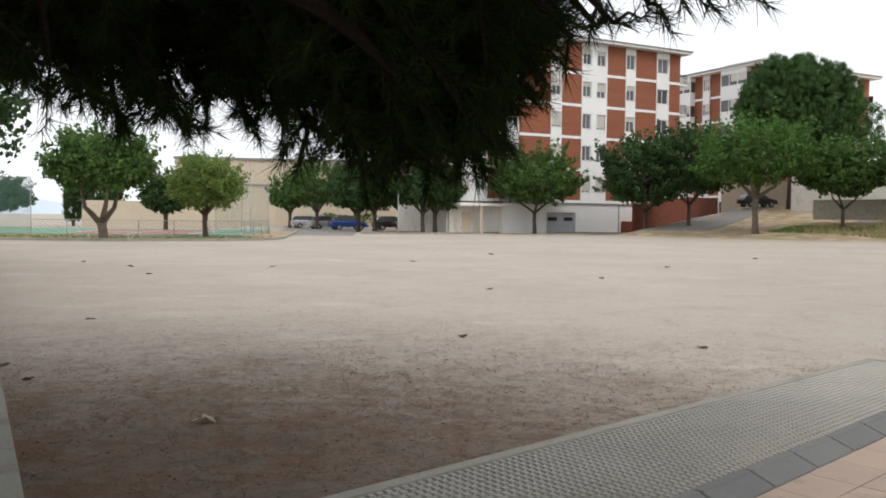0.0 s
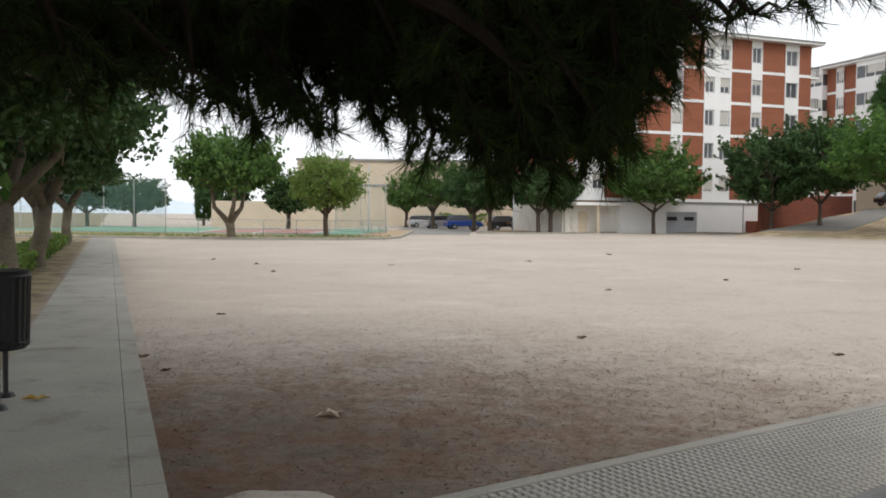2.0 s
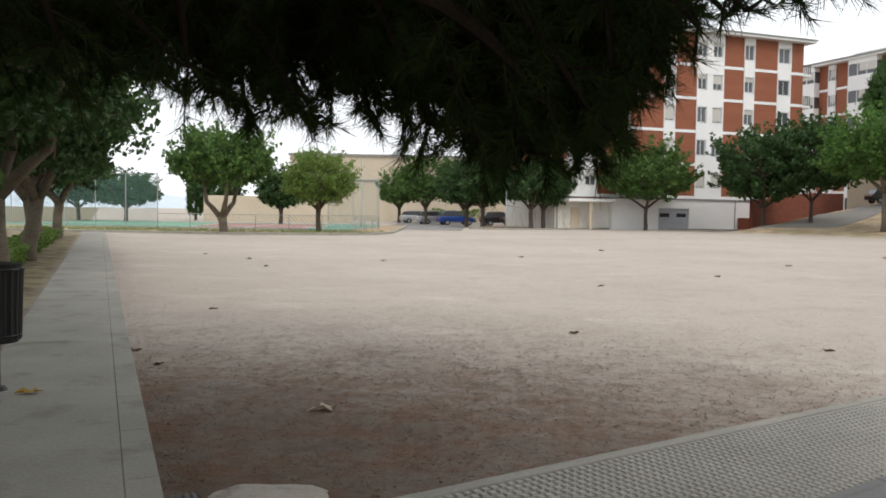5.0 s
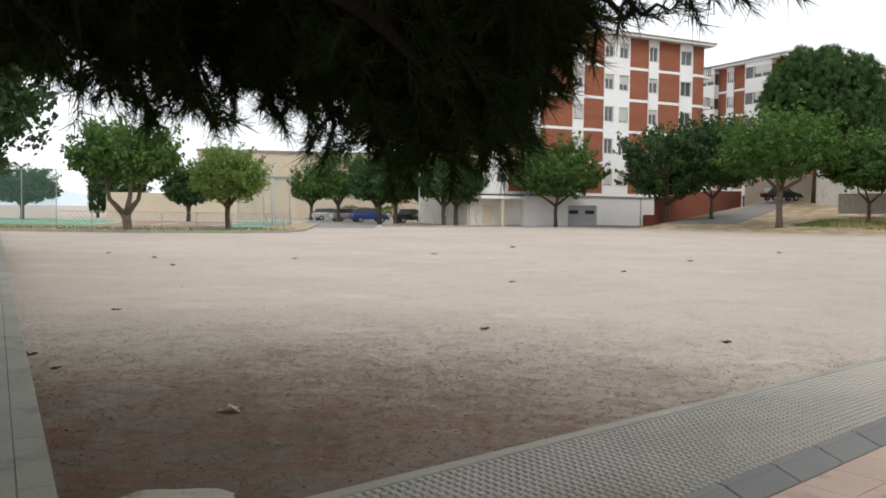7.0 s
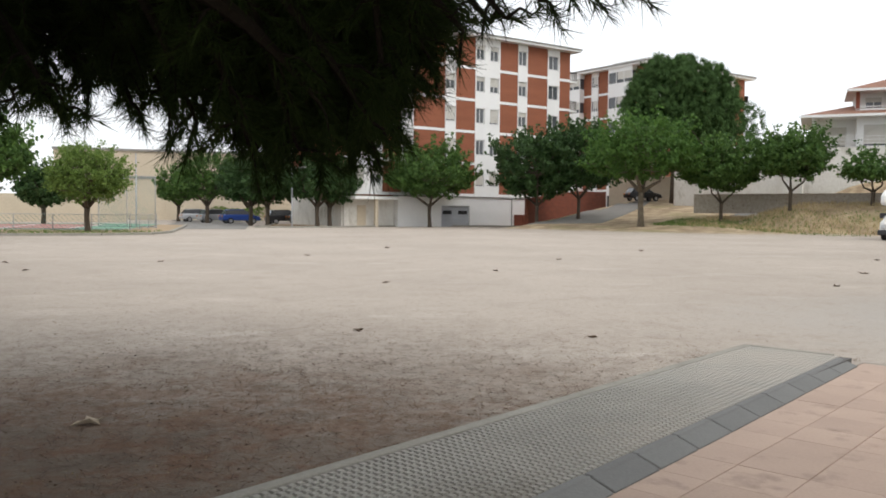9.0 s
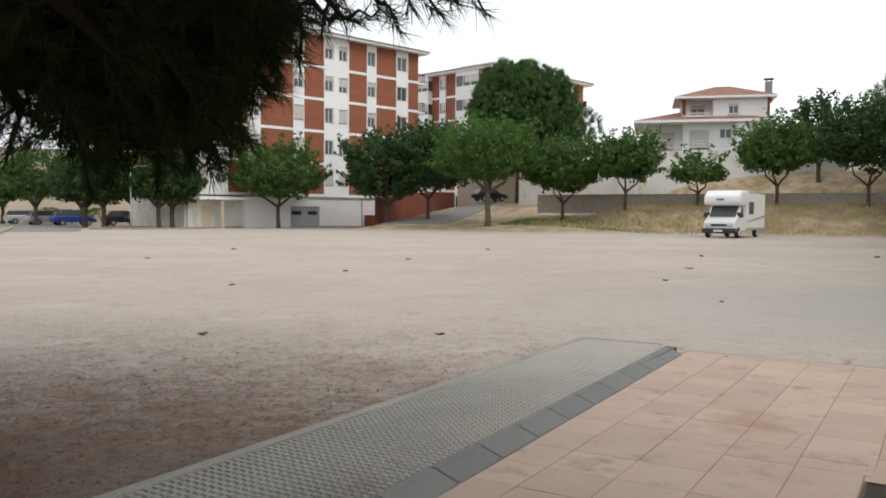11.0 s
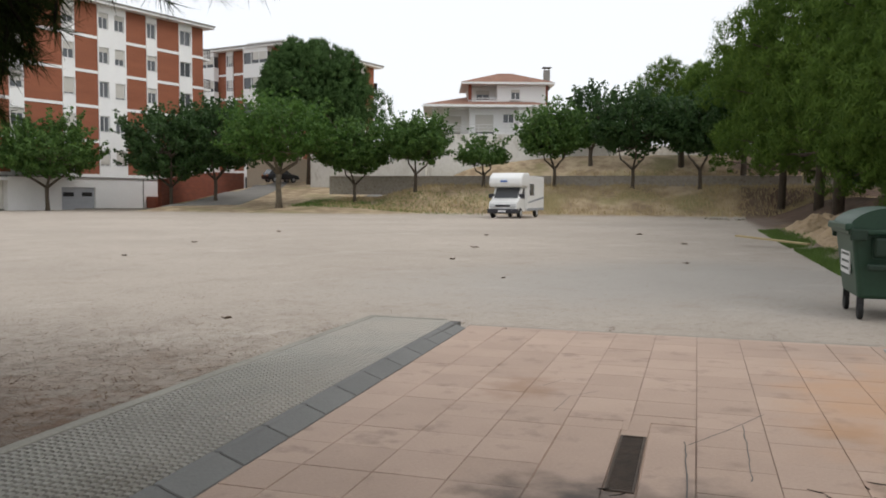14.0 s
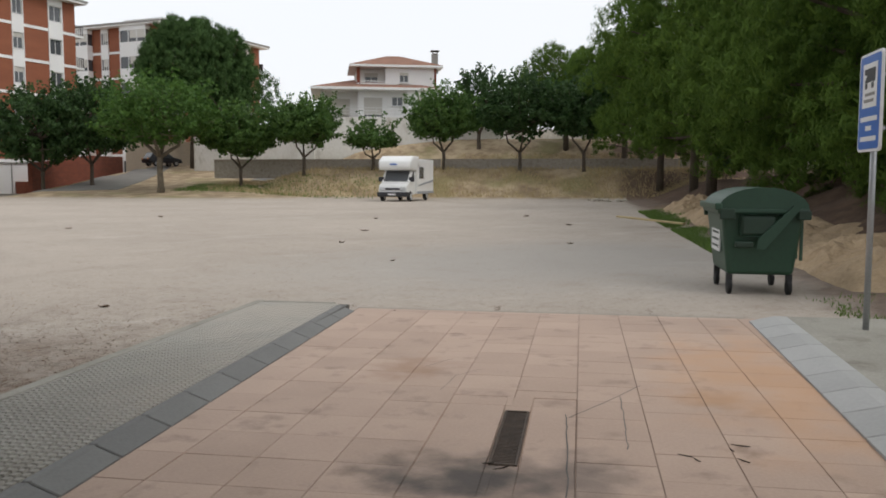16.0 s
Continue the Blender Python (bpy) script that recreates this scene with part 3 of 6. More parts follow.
# recessed low storey left of the garage, with a flat canopy
bm = box(-14.25, -8.75, -0.14, 0.2, -0.2, 2.95)
box(-14.4, -14.205, 0.2, 11, -0.2, 2.95, 0, bm)
part("low_wall", bm, OLD_WHITE, b1, "stained white low wall")
part("canopy", box(-13.9, -8.9, -1.6, -0.145, 2.6, 2.85, 0.03), WHITE_RENDER, b1, "white concrete canopy slab")
part("post", box(-11.6, -11.3, -1.4, -1.1, 0, 2.6), BEIGE, b1)
part("door", box(-12.9, -11.95, -0.2, -0.145, 0, 2.05), BEIGE, b1, "beige service door")

# brick retaining wall beside the ramp, and the brick planter
wa, wb_ = polar(13.0, 83.0), polar(18.2, 103.0)
dw = (wb_ - wa)
yaw_w = math.degrees(math.atan2(dw.y, dw.x))
Lw = dw.length
bm = prism([(0, -0.5), (Lw, 1.5), (Lw, 4.05), (Lw * 0.62, 3.95), (Lw * 0.05, 3.0), (0, 2.9)], 0, 0.4)
bm.transform(pose(wa.x, wa.y, 0, 0, 0, yaw_w))
structure("wall_ramp", bm, BRICK_LOW, "dark red brick retaining wall beside the ramp")
bm = box(5.9, 10.4, -2.2, -0.8, -0.1, 1.25, 0.03)
bm.transform(B1)
structure("planter_wall", bm, BRICK_LOW, "low red brick planter at the foot of the white wall")
wl_ = polar(18.4, 106), polar(24.5, 101)
bm = prism([(0, 2.0), ((wl_[1] - wl_[0]).length, 2.0), ((wl_[1] - wl_[0]).length, 5.6), (0, 6.4)], 0, 0.3)
bm.transform(pose(wl_[0].x, wl_[0].y, 0, 0, 0, math.degrees(math.atan2(wl_[1].y - wl_[0].y, wl_[1].x - wl_[0].x))))
structure("wall_beige", bm, BEIGE, "plain beige rendered wall above the ramp")


# ---------- second block of flats ----------
corner = polar(20.6, 112)
b2 = thing("apartment_building", pose(corner.x, corner.y, 0, 0, 0, 28), "tall brick and white flats behind a big pine", "building", "blocks of flats")
bands2 = [1.15 + 3.28 * i for i in range(7)]
top2 = bands2[-1]
part("wall", box(0, 21.2, 0, 15, 0, top2), BRICK, b2)
for a, c in zip(bands2, bands2[1:]):
    # long street face
    for x0, x1 in ((0.0, 2.3), (4.3, 8.0), (9.6, 12.4), (15.2, 17.0), (18.8, 21.2)):
        part("floor_band", box(x0, x1, -0.08, -0.003, a, a + 0.3), WHITE_RENDER, b2)
    for x0, x1 in ((2.3, 4.3), (8.0, 9.6), (12.4, 15.2), (17.0, 18.8)):
        part("white_panel", box(x0, x1, -0.18, -0.003, a, a + 1.1), WHITE_RENDER, b2)
        part("lintel", box(x0, x1, -0.18, -0.003, a + 2.6, c), WHITE_RENDER, b2)
        window(b2, x0, x1, a + 1.1, a + 2.6, -0.12, random.choice((0, 0.4, 0.9)))
    # end face with glazed bays
    for y0, y1 in ((0.0, 1.4), (5.6, 8.2), (9.4, 11.0)):
        part("floor_band", box(-0.08, -0.003, y0, y1, a, a + 0.3), WHITE_RENDER, b2)
    for y0, y1, out in ((1.4, 5.6, 0.9), (8.2, 9.4, 0.2), (11.0, 15.0, 0.9)):
        part("bay_parapet", box(-out, -0.003, y0, y1, a, a + 1.25), WHITE_RENDER, b2)
        part("bay_lintel", box(-out, -0.003, y0, y1, a + 2.7, c), WHITE_RENDER, b2)
        part("bay_glass", box(-out + 0.12, -0.004, y0 + 0.1, y1 - 0.1, a + 1.25, a + 2.7), GLASS_DARK, b2)
        for i in range(4):
            yy = y0 + (y1 - y0 - 0.1) * i / 3
            part("mullion", box(-out, -out + 0.1, yy, yy + 0.1, a + 1.25, a + 2.7), FRAME_WHITE, b2)
        if (a > 5) and y0 > 1:
            part("shutter", box(-out + 0.02, -out + 0.1, y0 + 0.1, y0 + (y1 - y0) * 0.6, a + 1.7, a + 2.7), SHUTTER, b2)
    bal = part("balcony", box(21.205, 22.4, 0.2, 3.6, a + 0.02, a + 0.2), WHITE_RENDER, b2)
    part("railing", box(22.3, 22.38, 0.2, 3.6, a + 0.2, a + 1.2), BLACK_METAL, bal)
part("eave", box(-1.1, 22.3, -1.0, 16, top2, top2 + 0.22), WHITE_RENDER, b2)
part("roof_edge", box(-1.2, 22.4, -1.1, 16.1, top2 + 0.22, top2 + 0.45, 0.03), GREY_TRIM, b2)
pent = part("penthouse", box(4.2, 8.2, 3.0, 8.5, top2 + 0.4, top2 + 1.5), WHITE_RENDER, b2)
part("penthouse_roof", box(3.6, 8.8, 2.4, 9.1, top2 + 1.5, top2 + 1.75), WHITE_RENDER, pent)


# ---------- white house on its terrace ----------
hc = polar(30.6, 90)
HM = pose(hc.x, hc.y, 0, 0, 0, -31)
house = thing("house", HM, "white two-storey house with terracotta hip roofs and chimney", "house")
part("wall", box(0.4, 4.4, 2.6, 11, 6.5, 11.0), WHITE_RENDER, house)
part("wall", box(4.4, 9.6, 0.6, 11, 6.5, 11.0), WHITE_RENDER, house)
part("wall", box(9.6, 13.4, -0.4, 11, 6.5, 11.0), WHITE_RENDER, house)


def hip(x0, x1, y0, y1, z0, rise, inset, bm=None):
    bm = bm or bmesh.new()
    lo = [bm.verts.new(v) for v in ((x0, y0, z0), (x1, y0, z0), (x1, y1, z0), (x0, y1, z0))]
    hi = [bm.verts.new(v) for v in ((x0 + inset, (y0 + y1) / 2, z0 + rise), (x1 - inset, (y0 + y1) / 2, z0 + rise))]
    for q in ((lo[0], lo[1], hi[1], hi[0]), (lo[1], lo[2], hi[1]), (lo[2], lo[3], hi[0], hi[1]), (lo[3], lo[0], hi[0]), lo[::-1]):
        bm.faces.new(q)
    return bm


lower = part("lower_roof", hip(-0.6, 13.1, -0.9, 12, 11.25, 1.5, 5.0), ROOF_TILE, house, "terracotta tiled lower roof")
part("lower_eave", box(-0.6, 13.1, -0.9, 12, 11.0, 11.245), WHITE_RENDER, house)
part("upper_wall", box(7.4, 12.9, 1.4, 8.5, 11.26, 13.6), WHITE_RENDER, house)
part("upper_wall", box(4.3, 7.4, 3.2, 8.5, 11.26, 13.6), WHITE_RENDER, house)
part("pillar", box(4.3, 4.65, 1.4, 1.75, 11.26, 13.6), BRICK_LOW, house, "brick corner pillar")
part("pillar", box(12.7, 12.95, 1.35, 1.39, 11.26, 13.6), BRICK_LOW, house, "brick corner strip")
part("terrace_rail", box(4.65, 7.4, 1.45, 1.55, 12.1, 12.2), WHITE_RENDER, house)
part("terrace_parapet", box(4.3, 7.4, 1.4, 1.6, 11.26, 11.95), WHITE_RENDER, house)
part("upper_eave", box(3.5, 13.6, 0.6, 9.2, 13.6, 13.82), WHITE_RENDER, house)
up = part("upper_roof", hip(3.5, 13.6, 0.6, 9.2, 13.825, 1.5, 4.3), ROOF_TILE, house, "terracotta tiled hip roof")
ch = part("chimney", box(12.6, 13.25, 2.2, 2.9, 13.2, 15.35), CONCRETE_OLD, house, "brick chimney with a metal cowl")
part("cowl", box(12.45, 13.4, 2.05, 3.05, 15.58, 15.66), BLACK_METAL, ch)
for a in (12.65, 13.12):
    part("cowl_leg", box(a, a + 0.08, 2.4, 2.5, 15.35, 15.58), BLACK_METAL, ch)
window(house, 8.9, 9.9, 12.0, 13.1, 1.36, 0.3)
window(house, 5.2, 6.7, 11.9, 13.2, 3.16, 0.35)
window(house, 10.7, 12.4, 8.9, 10.4, -0.44, 0.9)
window(house, 8.0, 9.2, 9.4, 10.4, 0.56, 0.0)
window(house, 5.0, 7.0, 8.2, 10.3, 0.56, 0.9)
window(house, 1.2, 3.6, 8.2, 10.3, 2.56, 0.9)
part("porch_post", box(0.4, 0.7, 0.2, 0.5, 6.5, 11.0), FRAME_WHITE, house)
# terrace wall, stained white, with a rail
bm = box(-1.5, 19.5, -2.2, -1.8, 2.0, 8.0)
bm.transform(HM)
structure("wall_terrace", bm, OLD_WHITE, "stained white terrace retaining wall")
rail = thing("terrace_railing", HM, "thin white metal railing on the terrace wall", "railing")
for i in range(22):
    part("post", box(-1.4 + i * 0.95, -1.36 + i * 0.95, -2.02, -1.98, 8.0, 9.0), FRAME_WHITE, rail)
for z in (8.35, 8.68, 9.0):
    part("bar", box(-1.5, 19.4, -2.03, -1.97, z - 0.025, z + 0.025), FRAME_WHITE, rail)
# lower white garden wall along the bank road
ga, gb = polar(22.6, 93), polar(30.4, 86)
bm = box(0, (gb - ga).length, 0, 0.3, 2.0, 6.0)
bm.transform(pose(ga.x, ga.y, 0, 0, 0, math.degrees(math.atan2(gb.y - ga.y, gb.x - ga.x))))
structure("wall_garden", bm, OLD_WHITE, "weathered white garden wall above the road")
fa, fb = polar(39.5, 99), polar(54, 93)
bm = box(0, (fb - fa).length, 0, 0.3, 3.0, 7.2)
bm.transform(pose(fa.x, fa.y, 0, 0, 0, math.degrees(math.atan2(fb.y - fa.y, fb.x - fa.x))))
structure("wall_garden.001", bm, OLD_WHITE, "weathered white garden wall behind the trees")
bm = prism([(13.5, 3.0), (19, 3.0), (17.2, 7.0), (15.6, 7.4)], -2.0, 1.5)
bm.transform(HM)
structure("stair_wall", bm, OLD_WHITE, "sloping white stair parapet beside the house")


# ---------- sports hall and low walls on the far left ----------
hl = polar(-17.8, 122)
hall = thing("sports_hall", pose(hl.x, hl.y, 0, 0, 0, 12), "large beige hall with a flat parapet", "building")
part("wall", box(0, 46, 0, 25, 0, 9.3), BEIGE, hall)
part("parapet", box(-0.2, 46.2, -0.25, 25.2, 9.3, 9.6), GREY_TRIM, hall)
for i in range(8):
    part("pilaster", box(2 + i * 6, 2.4 + i * 6, -0.18, -0.003, 0, 9.2), BEIGE, hall)
part("band", box(0.0, 46, -0.1, -0.003, 5.6, 5.9), GREY_TRIM, hall)
lw = polar(-23.4, 100)
bm = box(0, 17, 0, 0.4, 0, 3.0)
bm.transform(pose(lw.x, lw.y, 0, 0, 0, 14))
structure("wall_low", bm, BEIGE, "low beige wall behind the courts")
# ---------- plants ----------
def leaf_cloud(name, centres, size, mat, seed, up=0.25):
    """Many small folded leaves at the given centres, as one mesh."""
    r = np.random.RandomState(seed)
    c = np.asarray(centres)
    n = len(c)
    d = r.normal(size=(n, 3)) + np.array((0, 0, up))
    d /= np.linalg.norm(d, axis=1)[:, None]
    s = np.cross(d, r.normal(size=(n, 3)))
    s /= np.linalg.norm(s, axis=1)[:, None]
    k = size * r.uniform(0.65, 1.3, (n, 1))
    fold = np.cross(d, s) * k * 0.14
    v = np.stack([c - d * k * 0.5, c + s * k * 0.38 + fold, c + d * k * 0.55, c - s * k * 0.38 + fold], 1).reshape(-1, 3)
    f = (np.arange(n)[:, None] * 4 + np.arange(4)).tolist()
    return raw(name, v.tolist(), f, mat)


def broadleaf(name, m, label, category, group, seed, height, spread, trunk_h, trunk_r, leaf, leaves, size, bark=BARK, forks=4, low=0.0, lean=0.0, shoot=1.2):
    """A pollarded tree: short trunk, forking limbs, a crown of upright leafy shoots."""
    r = random.Random(seed)
    tree = thing(name, m, label, category, group)
    base = Vector((0, 0, -0.25))
    fork = Vector((lean, 0.1 * lean, trunk_h))
    bm = tube([base, base.lerp(fork, 0.25) + Vector((0.03, 0.02, 0)), base.lerp(fork, 0.65) + Vector((-0.02, 0.03, 0)), fork], [trunk_r * 1.5, trunk_r * 1.08, trunk_r * 0.95, trunk_r * 1.05], 10)
    part("trunk", bm, bark, tree, smooth=True)
    centres = []
    mid = trunk_h + (height - trunk_h) * 0.45
    ends = []
    a0 = r.uniform(0, 6.28)
    for i in range(forks):
        a = a0 + 6.28 * i / forks + r.uniform(-0.35, 0.35)
        out = spread * r.uniform(0.26, 0.42)
        e = Vector((math.cos(a) * out, math.sin(a) * out, mid + r.uniform(-0.3, 0.5)))
        k = fork.lerp(e, 0.5) + Vector((math.cos(a) * 0.1 * spread, math.sin(a) * 0.1 * spread, -0.05 * (height - trunk_h)))
        bm = tube([fork - Vector((0, 0, 0.1)), fork.lerp(k, 0.6), k, k.lerp(e, 0.6), e], [trunk_r * 0.75, trunk_r * 0.6, trunk_r * 0.5, trunk_r * 0.38, trunk_r * 0.2], 7)
        part("limb", bm, bark, tree, smooth=True)
        ends += [e, k.lerp(e, 0.5)]
    # shoots
    count = max(40, int(leaves * 1.45) // 36)
    bmt = bmesh.new()
    for i in range(count):
        while True:
            q = Vector((r.uniform(-1, 1), r.uniform(-1, 1), r.uniform(-1, 1)))
            if 0.25 < q.length < 1:
                break
        q *= r.uniform(0.75, 1.0) / max(q.length, 0.6) * r.uniform(0.7, 1.0)
        zmid = (trunk_h + low + height) / 2
        p = Vector((q.x * spread * 0.86, q.y * spread * 0.86, zmid + q.z * (height - trunk_h - low) * 0.46)) + Vector((lean, 0, 0))
        p.z -= 0.07 * spread * (q.x * q.x + q.y * q.y)
        way = (Vector((q.x, q.y, 0.55 + q.z * 0.3)) + Vector((r.gauss(0, 0.25), r.gauss(0, 0.25), r.gauss(0, 0.2)))).normalized()
        ln = shoot * r.uniform(0.5, 1.25) * (1.4 if q.z > 0.3 else 0.75)
        if i % 3 == 0:
            root = min(ends, key=lambda w: (w - p).length)
            tube([root, root.lerp(p, 0.5) + Vector((0, 0, -0.08)), p, p + way * ln * 0.7], [0.05, 0.035, 0.022, 0.008], 4, bmt, False)
        for j in range(36):
            t = r.random()
            s = 0.34 * (1 - 0.45 * t)
            centres.append(p + way * ln * t + Vector((r.gauss(0, s), r.gauss(0, s), r.gauss(0, s * 0.8))) * 0.6)
    part("branchwork", bmt, bark, tree)["kind"] = "stuff"
    ob = new("crown", leaf_cloud("crown", [tuple(c) for c in centres], size, leaf, seed))
    ob.parent = tree
    ob["kind"] = "stuff"
    return tree


def needle_cloud(name, tips, ways, count, length, width, mats, seed, spread=0.9):
    """Tufts of fine needles: each needle one long thin triangle."""
    r = np.random.RandomState(seed)
    t, w = np.repeat(np.asarray(tips), count, 0), np.repeat(np.asarray(ways), count, 0)
    n = len(t)
    d = w + r.normal(size=(n, 3)) * spread
    d /= np.linalg.norm(d, axis=1)[:, None]
    s = np.cross(d, r.normal(size=(n, 3)))
    s /= np.linalg.norm(s, axis=1)[:, None]
    k = length * r.uniform(0.6, 1.15, (n, 1))
    o = t + w * r.uniform(-0.5, 0.35, (n, 1)) * length
    v = np.stack([o - s * width, o + s * width, o + d * k], 1).reshape(-1, 3)
    f = (np.arange(n)[:, None] * 3 + np.arange(3)).tolist()
    me = raw(name, v.tolist(), f, mats)
    return me


def shingled(name, at, out, length, width, mat, seed):
    """Needles lying over a rounded cushion, tips upward, each turned to face out of it."""
    r = np.random.RandomState(seed)
    n = len(at)
    face = out + r.normal(0, 0.16, (n, 3))
    face /= np.linalg.norm(face, axis=1)[:, None]
    d = np.array((0, 0, 0.9)) + r.normal(0, 0.6, (n, 3))
    d -= face * (np.sum(d * face, 1) - 0.4)[:, None]
    d /= np.linalg.norm(d, axis=1)[:, None]
    side = np.cross(d, face)
    side /= np.linalg.norm(side, axis=1)[:, None]
    k = length * r.uniform(0.6, 1.15, (n, 1))
    v = np.stack([at - d * k * 0.5 - side * width, at - d * k * 0.5 + side * width, at + d * k * 0.5], 1).reshape(-1, 3)
    return raw(name, v.tolist(), (np.arange(n)[:, None] * 3 + np.arange(3)).tolist(), mat)


def pine_tree(name, m, label, group, seed, lobes, trunk_top, trunk_r, mat, puffs=34, length=0.3, width=0.02, count=44, puff=0.3):
    """A bushy pine: trunk, a limb to each lobe, and lobes clothed in rounded upturned puffs of needles. lobes: (x, y, z, radius)."""
    r = np.random.RandomState(seed)
    tree = thing(name, m, label, "tree", group)
    part("trunk", tube([(0, 0, -0.4), (0.08, 0.05, trunk_top * 0.4), (-0.05, 0.1, trunk_top * 0.75), (0, 0, trunk_top)], [trunk_r * 1.25, trunk_r, trunk_r * 0.8, trunk_r * 0.4], 9), BARK, tree, smooth=True)
    tips, ways, inner, inways = [], [], [], []
    bm = bmesh.new()
    for x, y, z, rad in lobes:
        c = np.array((x, y, z))
        zt = min(trunk_top * 0.95, max(trunk_top * 0.3, z - 0.8))
        tube([(0, 0, zt), (x * 0.5, y * 0.5, (zt + z) / 2 - 0.15), (x, y, z)], [trunk_r * 0.4, trunk_r * 0.28, 0.03], 5, bm, False)
        k = max(8, int(puffs * rad ** 2))
        i = np.arange(k) + 0.5
        lat, lon = 1 - 1.75 * i / k, i * 2.39996 + r.uniform(0, 6.28)
        d = np.stack([np.sqrt(1 - lat ** 2) * np.cos(lon), np.sqrt(1 - lat ** 2) * np.sin(lon), lat], 1) + r.normal(0, 0.12, (k, 3))
        d /= np.linalg.norm(d, axis=1)[:, None]
        lump = 1 + 0.14 * np.sin(d[:, 0] * 5 + seed) * np.cos(d[:, 1] * 6 + z) + r.uniform(-0.14, 0.1, k)
        centre = c + d * (rad * lump)[:, None] * np.array((1, 1, 0.95))
        w = d * 0.8 + np.array((0, 0, 0.75))
        w /= np.linalg.norm(w, axis=1)[:, None]
        # each puff: needles all over a small rounded cushion, pointing up and out
        e = r.normal(size=(k, count, 3))
        e /= np.linalg.norm(e, axis=2)[:, :, None]
        e += w[:, None, :] * 0.55
        size = puff * r.uniform(0.7, 1.25, (k, 1, 1))
        tips.append((centre[:, None, :] + e * size * r.uniform(0.35, 0.85, (k, count, 1))).reshape(-1, 3))
        ways.append((e / np.linalg.norm(e, axis=2)[:, :, None]).reshape(-1, 3))
        core = int(k * 5)
        q = r.normal(size=(core, 3))
        q /= np.linalg.norm(q, axis=1)[:, None]
        inner.append(c + q * rad * r.uniform(0.2, 0.62, (core, 1)))
        inways.append(q)
    part("limbwork", bm, BARK, tree)["kind"] = "stuff"
    # the dense heart of old needles between the heads
    heads = np.asarray(lobes)[:, :3]
    mean, half = heads.mean(0), np.abs(heads - heads.mean(0)).max(0)
    q = r.normal(size=(7000, 3))
    q /= np.linalg.norm(q, axis=1)[:, None]
    inner.append(mean + q * half * r.uniform(0.25, 0.66, (7000, 1)))
    inways.append(q)
    for title, me in (("crown", shingled("crown", np.concatenate(tips), np.concatenate(ways), length, width, mat, seed)),
                      ("inner_needles", needle_cloud("inner_needles", np.concatenate(inner), np.concatenate(inways), 1, 0.3, 0.045, mat, seed, 0.9))):
        ob = new(title, me)
        ob.parent = tree
        ob["kind"] = "stuff"
    return tree


def lobes_in(seed, n, rx, ry, z0, z1, rad):
    """Overlapping lobes that fill an upright egg."""
    r = random.Random(seed)
    out = []
    for i in range(n):
        t = (i + 0.5) / n
        z = z0 + (z1 - z0) * t
        k = math.sqrt(max(0.05, 1 - (1.72 * t - 0.74) ** 2))
        a = i * 2.4 + r.uniform(-0.4, 0.4)
        q = r.uniform(0.66, 1.0)
        out.append((math.cos(a) * rx * k * q, math.sin(a) * ry * k * q, z, rad * r.uniform(0.75, 1.2) * (0.75 + 0.25 * k)))
    return out


def planted(az, d, turn=0.0, sink=0.0):
    q = polar(az, d)
    return pose(q.x, q.y, ground_z(q.x, q.y) - sink, 0, 0, turn)


MUL = "pollarded mulberry trees"
broadleaf("mulberry_tree", planted(6.25, 80.5, 20), "small green mulberry tree before the white garage wall", "tree", MUL, 11, 7.2, 5.2, 2.1, 0.17, LEAF, 9000, 0.30, low=0.5, shoot=1.7)
broadleaf("mulberry_tree", planted(13.6, 80, 80), "dark green mulberry tree beside the brick planter", "tree", MUL, 12, 8.0, 5.0, 1.7, 0.16, LEAF_DARK, 9000, 0.30, shoot=1.7)
broadleaf("mulberry_tree", planted(16.4, 80, 140), "dark green mulberry tree at the foot of the ramp", "tree", MUL, 13, 8.4, 5.0, 2.0, 0.16, LEAF_DARK, 9000, 0.30, shoot=1.7)
broadleaf("mulberry_tree", planted(20.5, 71, 10), "tall bright green mulberry tree with a pale trunk", "tree", MUL, 14, 8.2, 5.4, 2.9, 0.24, LEAF_BRIGHT, 10000, 0.28, BARK_PALE, low=0.4, shoot=1.8)
for az, d, h, w, sd, lf, txt in ((25.6, 73.8, 5.9, 3.3, 21, LEAF, "green mulberry tree with forked trunk on the dry bank"), (29.75, 73.0, 5.6, 3.2, 22, LEAF, "green mulberry tree with forked trunk on the dry bank"),
                                 (34.4, 72.8, 3.1, 2.3, 23, LEAF, "small low mulberry tree on the dry bank"), (39.2, 71.3, 5.8, 3.3, 24, LEAF, "green mulberry tree behind the motorhome"),
                                 (44.4, 70.3, 6.9, 3.8, 25, LEAF_DARK, "dark green mulberry tree on the dry bank"), (48.7, 70.0, 6.8, 3.7, 26, LEAF_DARK, "dark green mulberry tree near the pines")):
    broadleaf("mulberry_tree", planted(az, d, sd * 37), txt, "tree", MUL, sd, h, w, 1.1 if h < 4 else 1.6, 0.14, lf, 2600 if h < 4 else 7500, 0.27, forks=3, low=0.75, shoot=1.5)
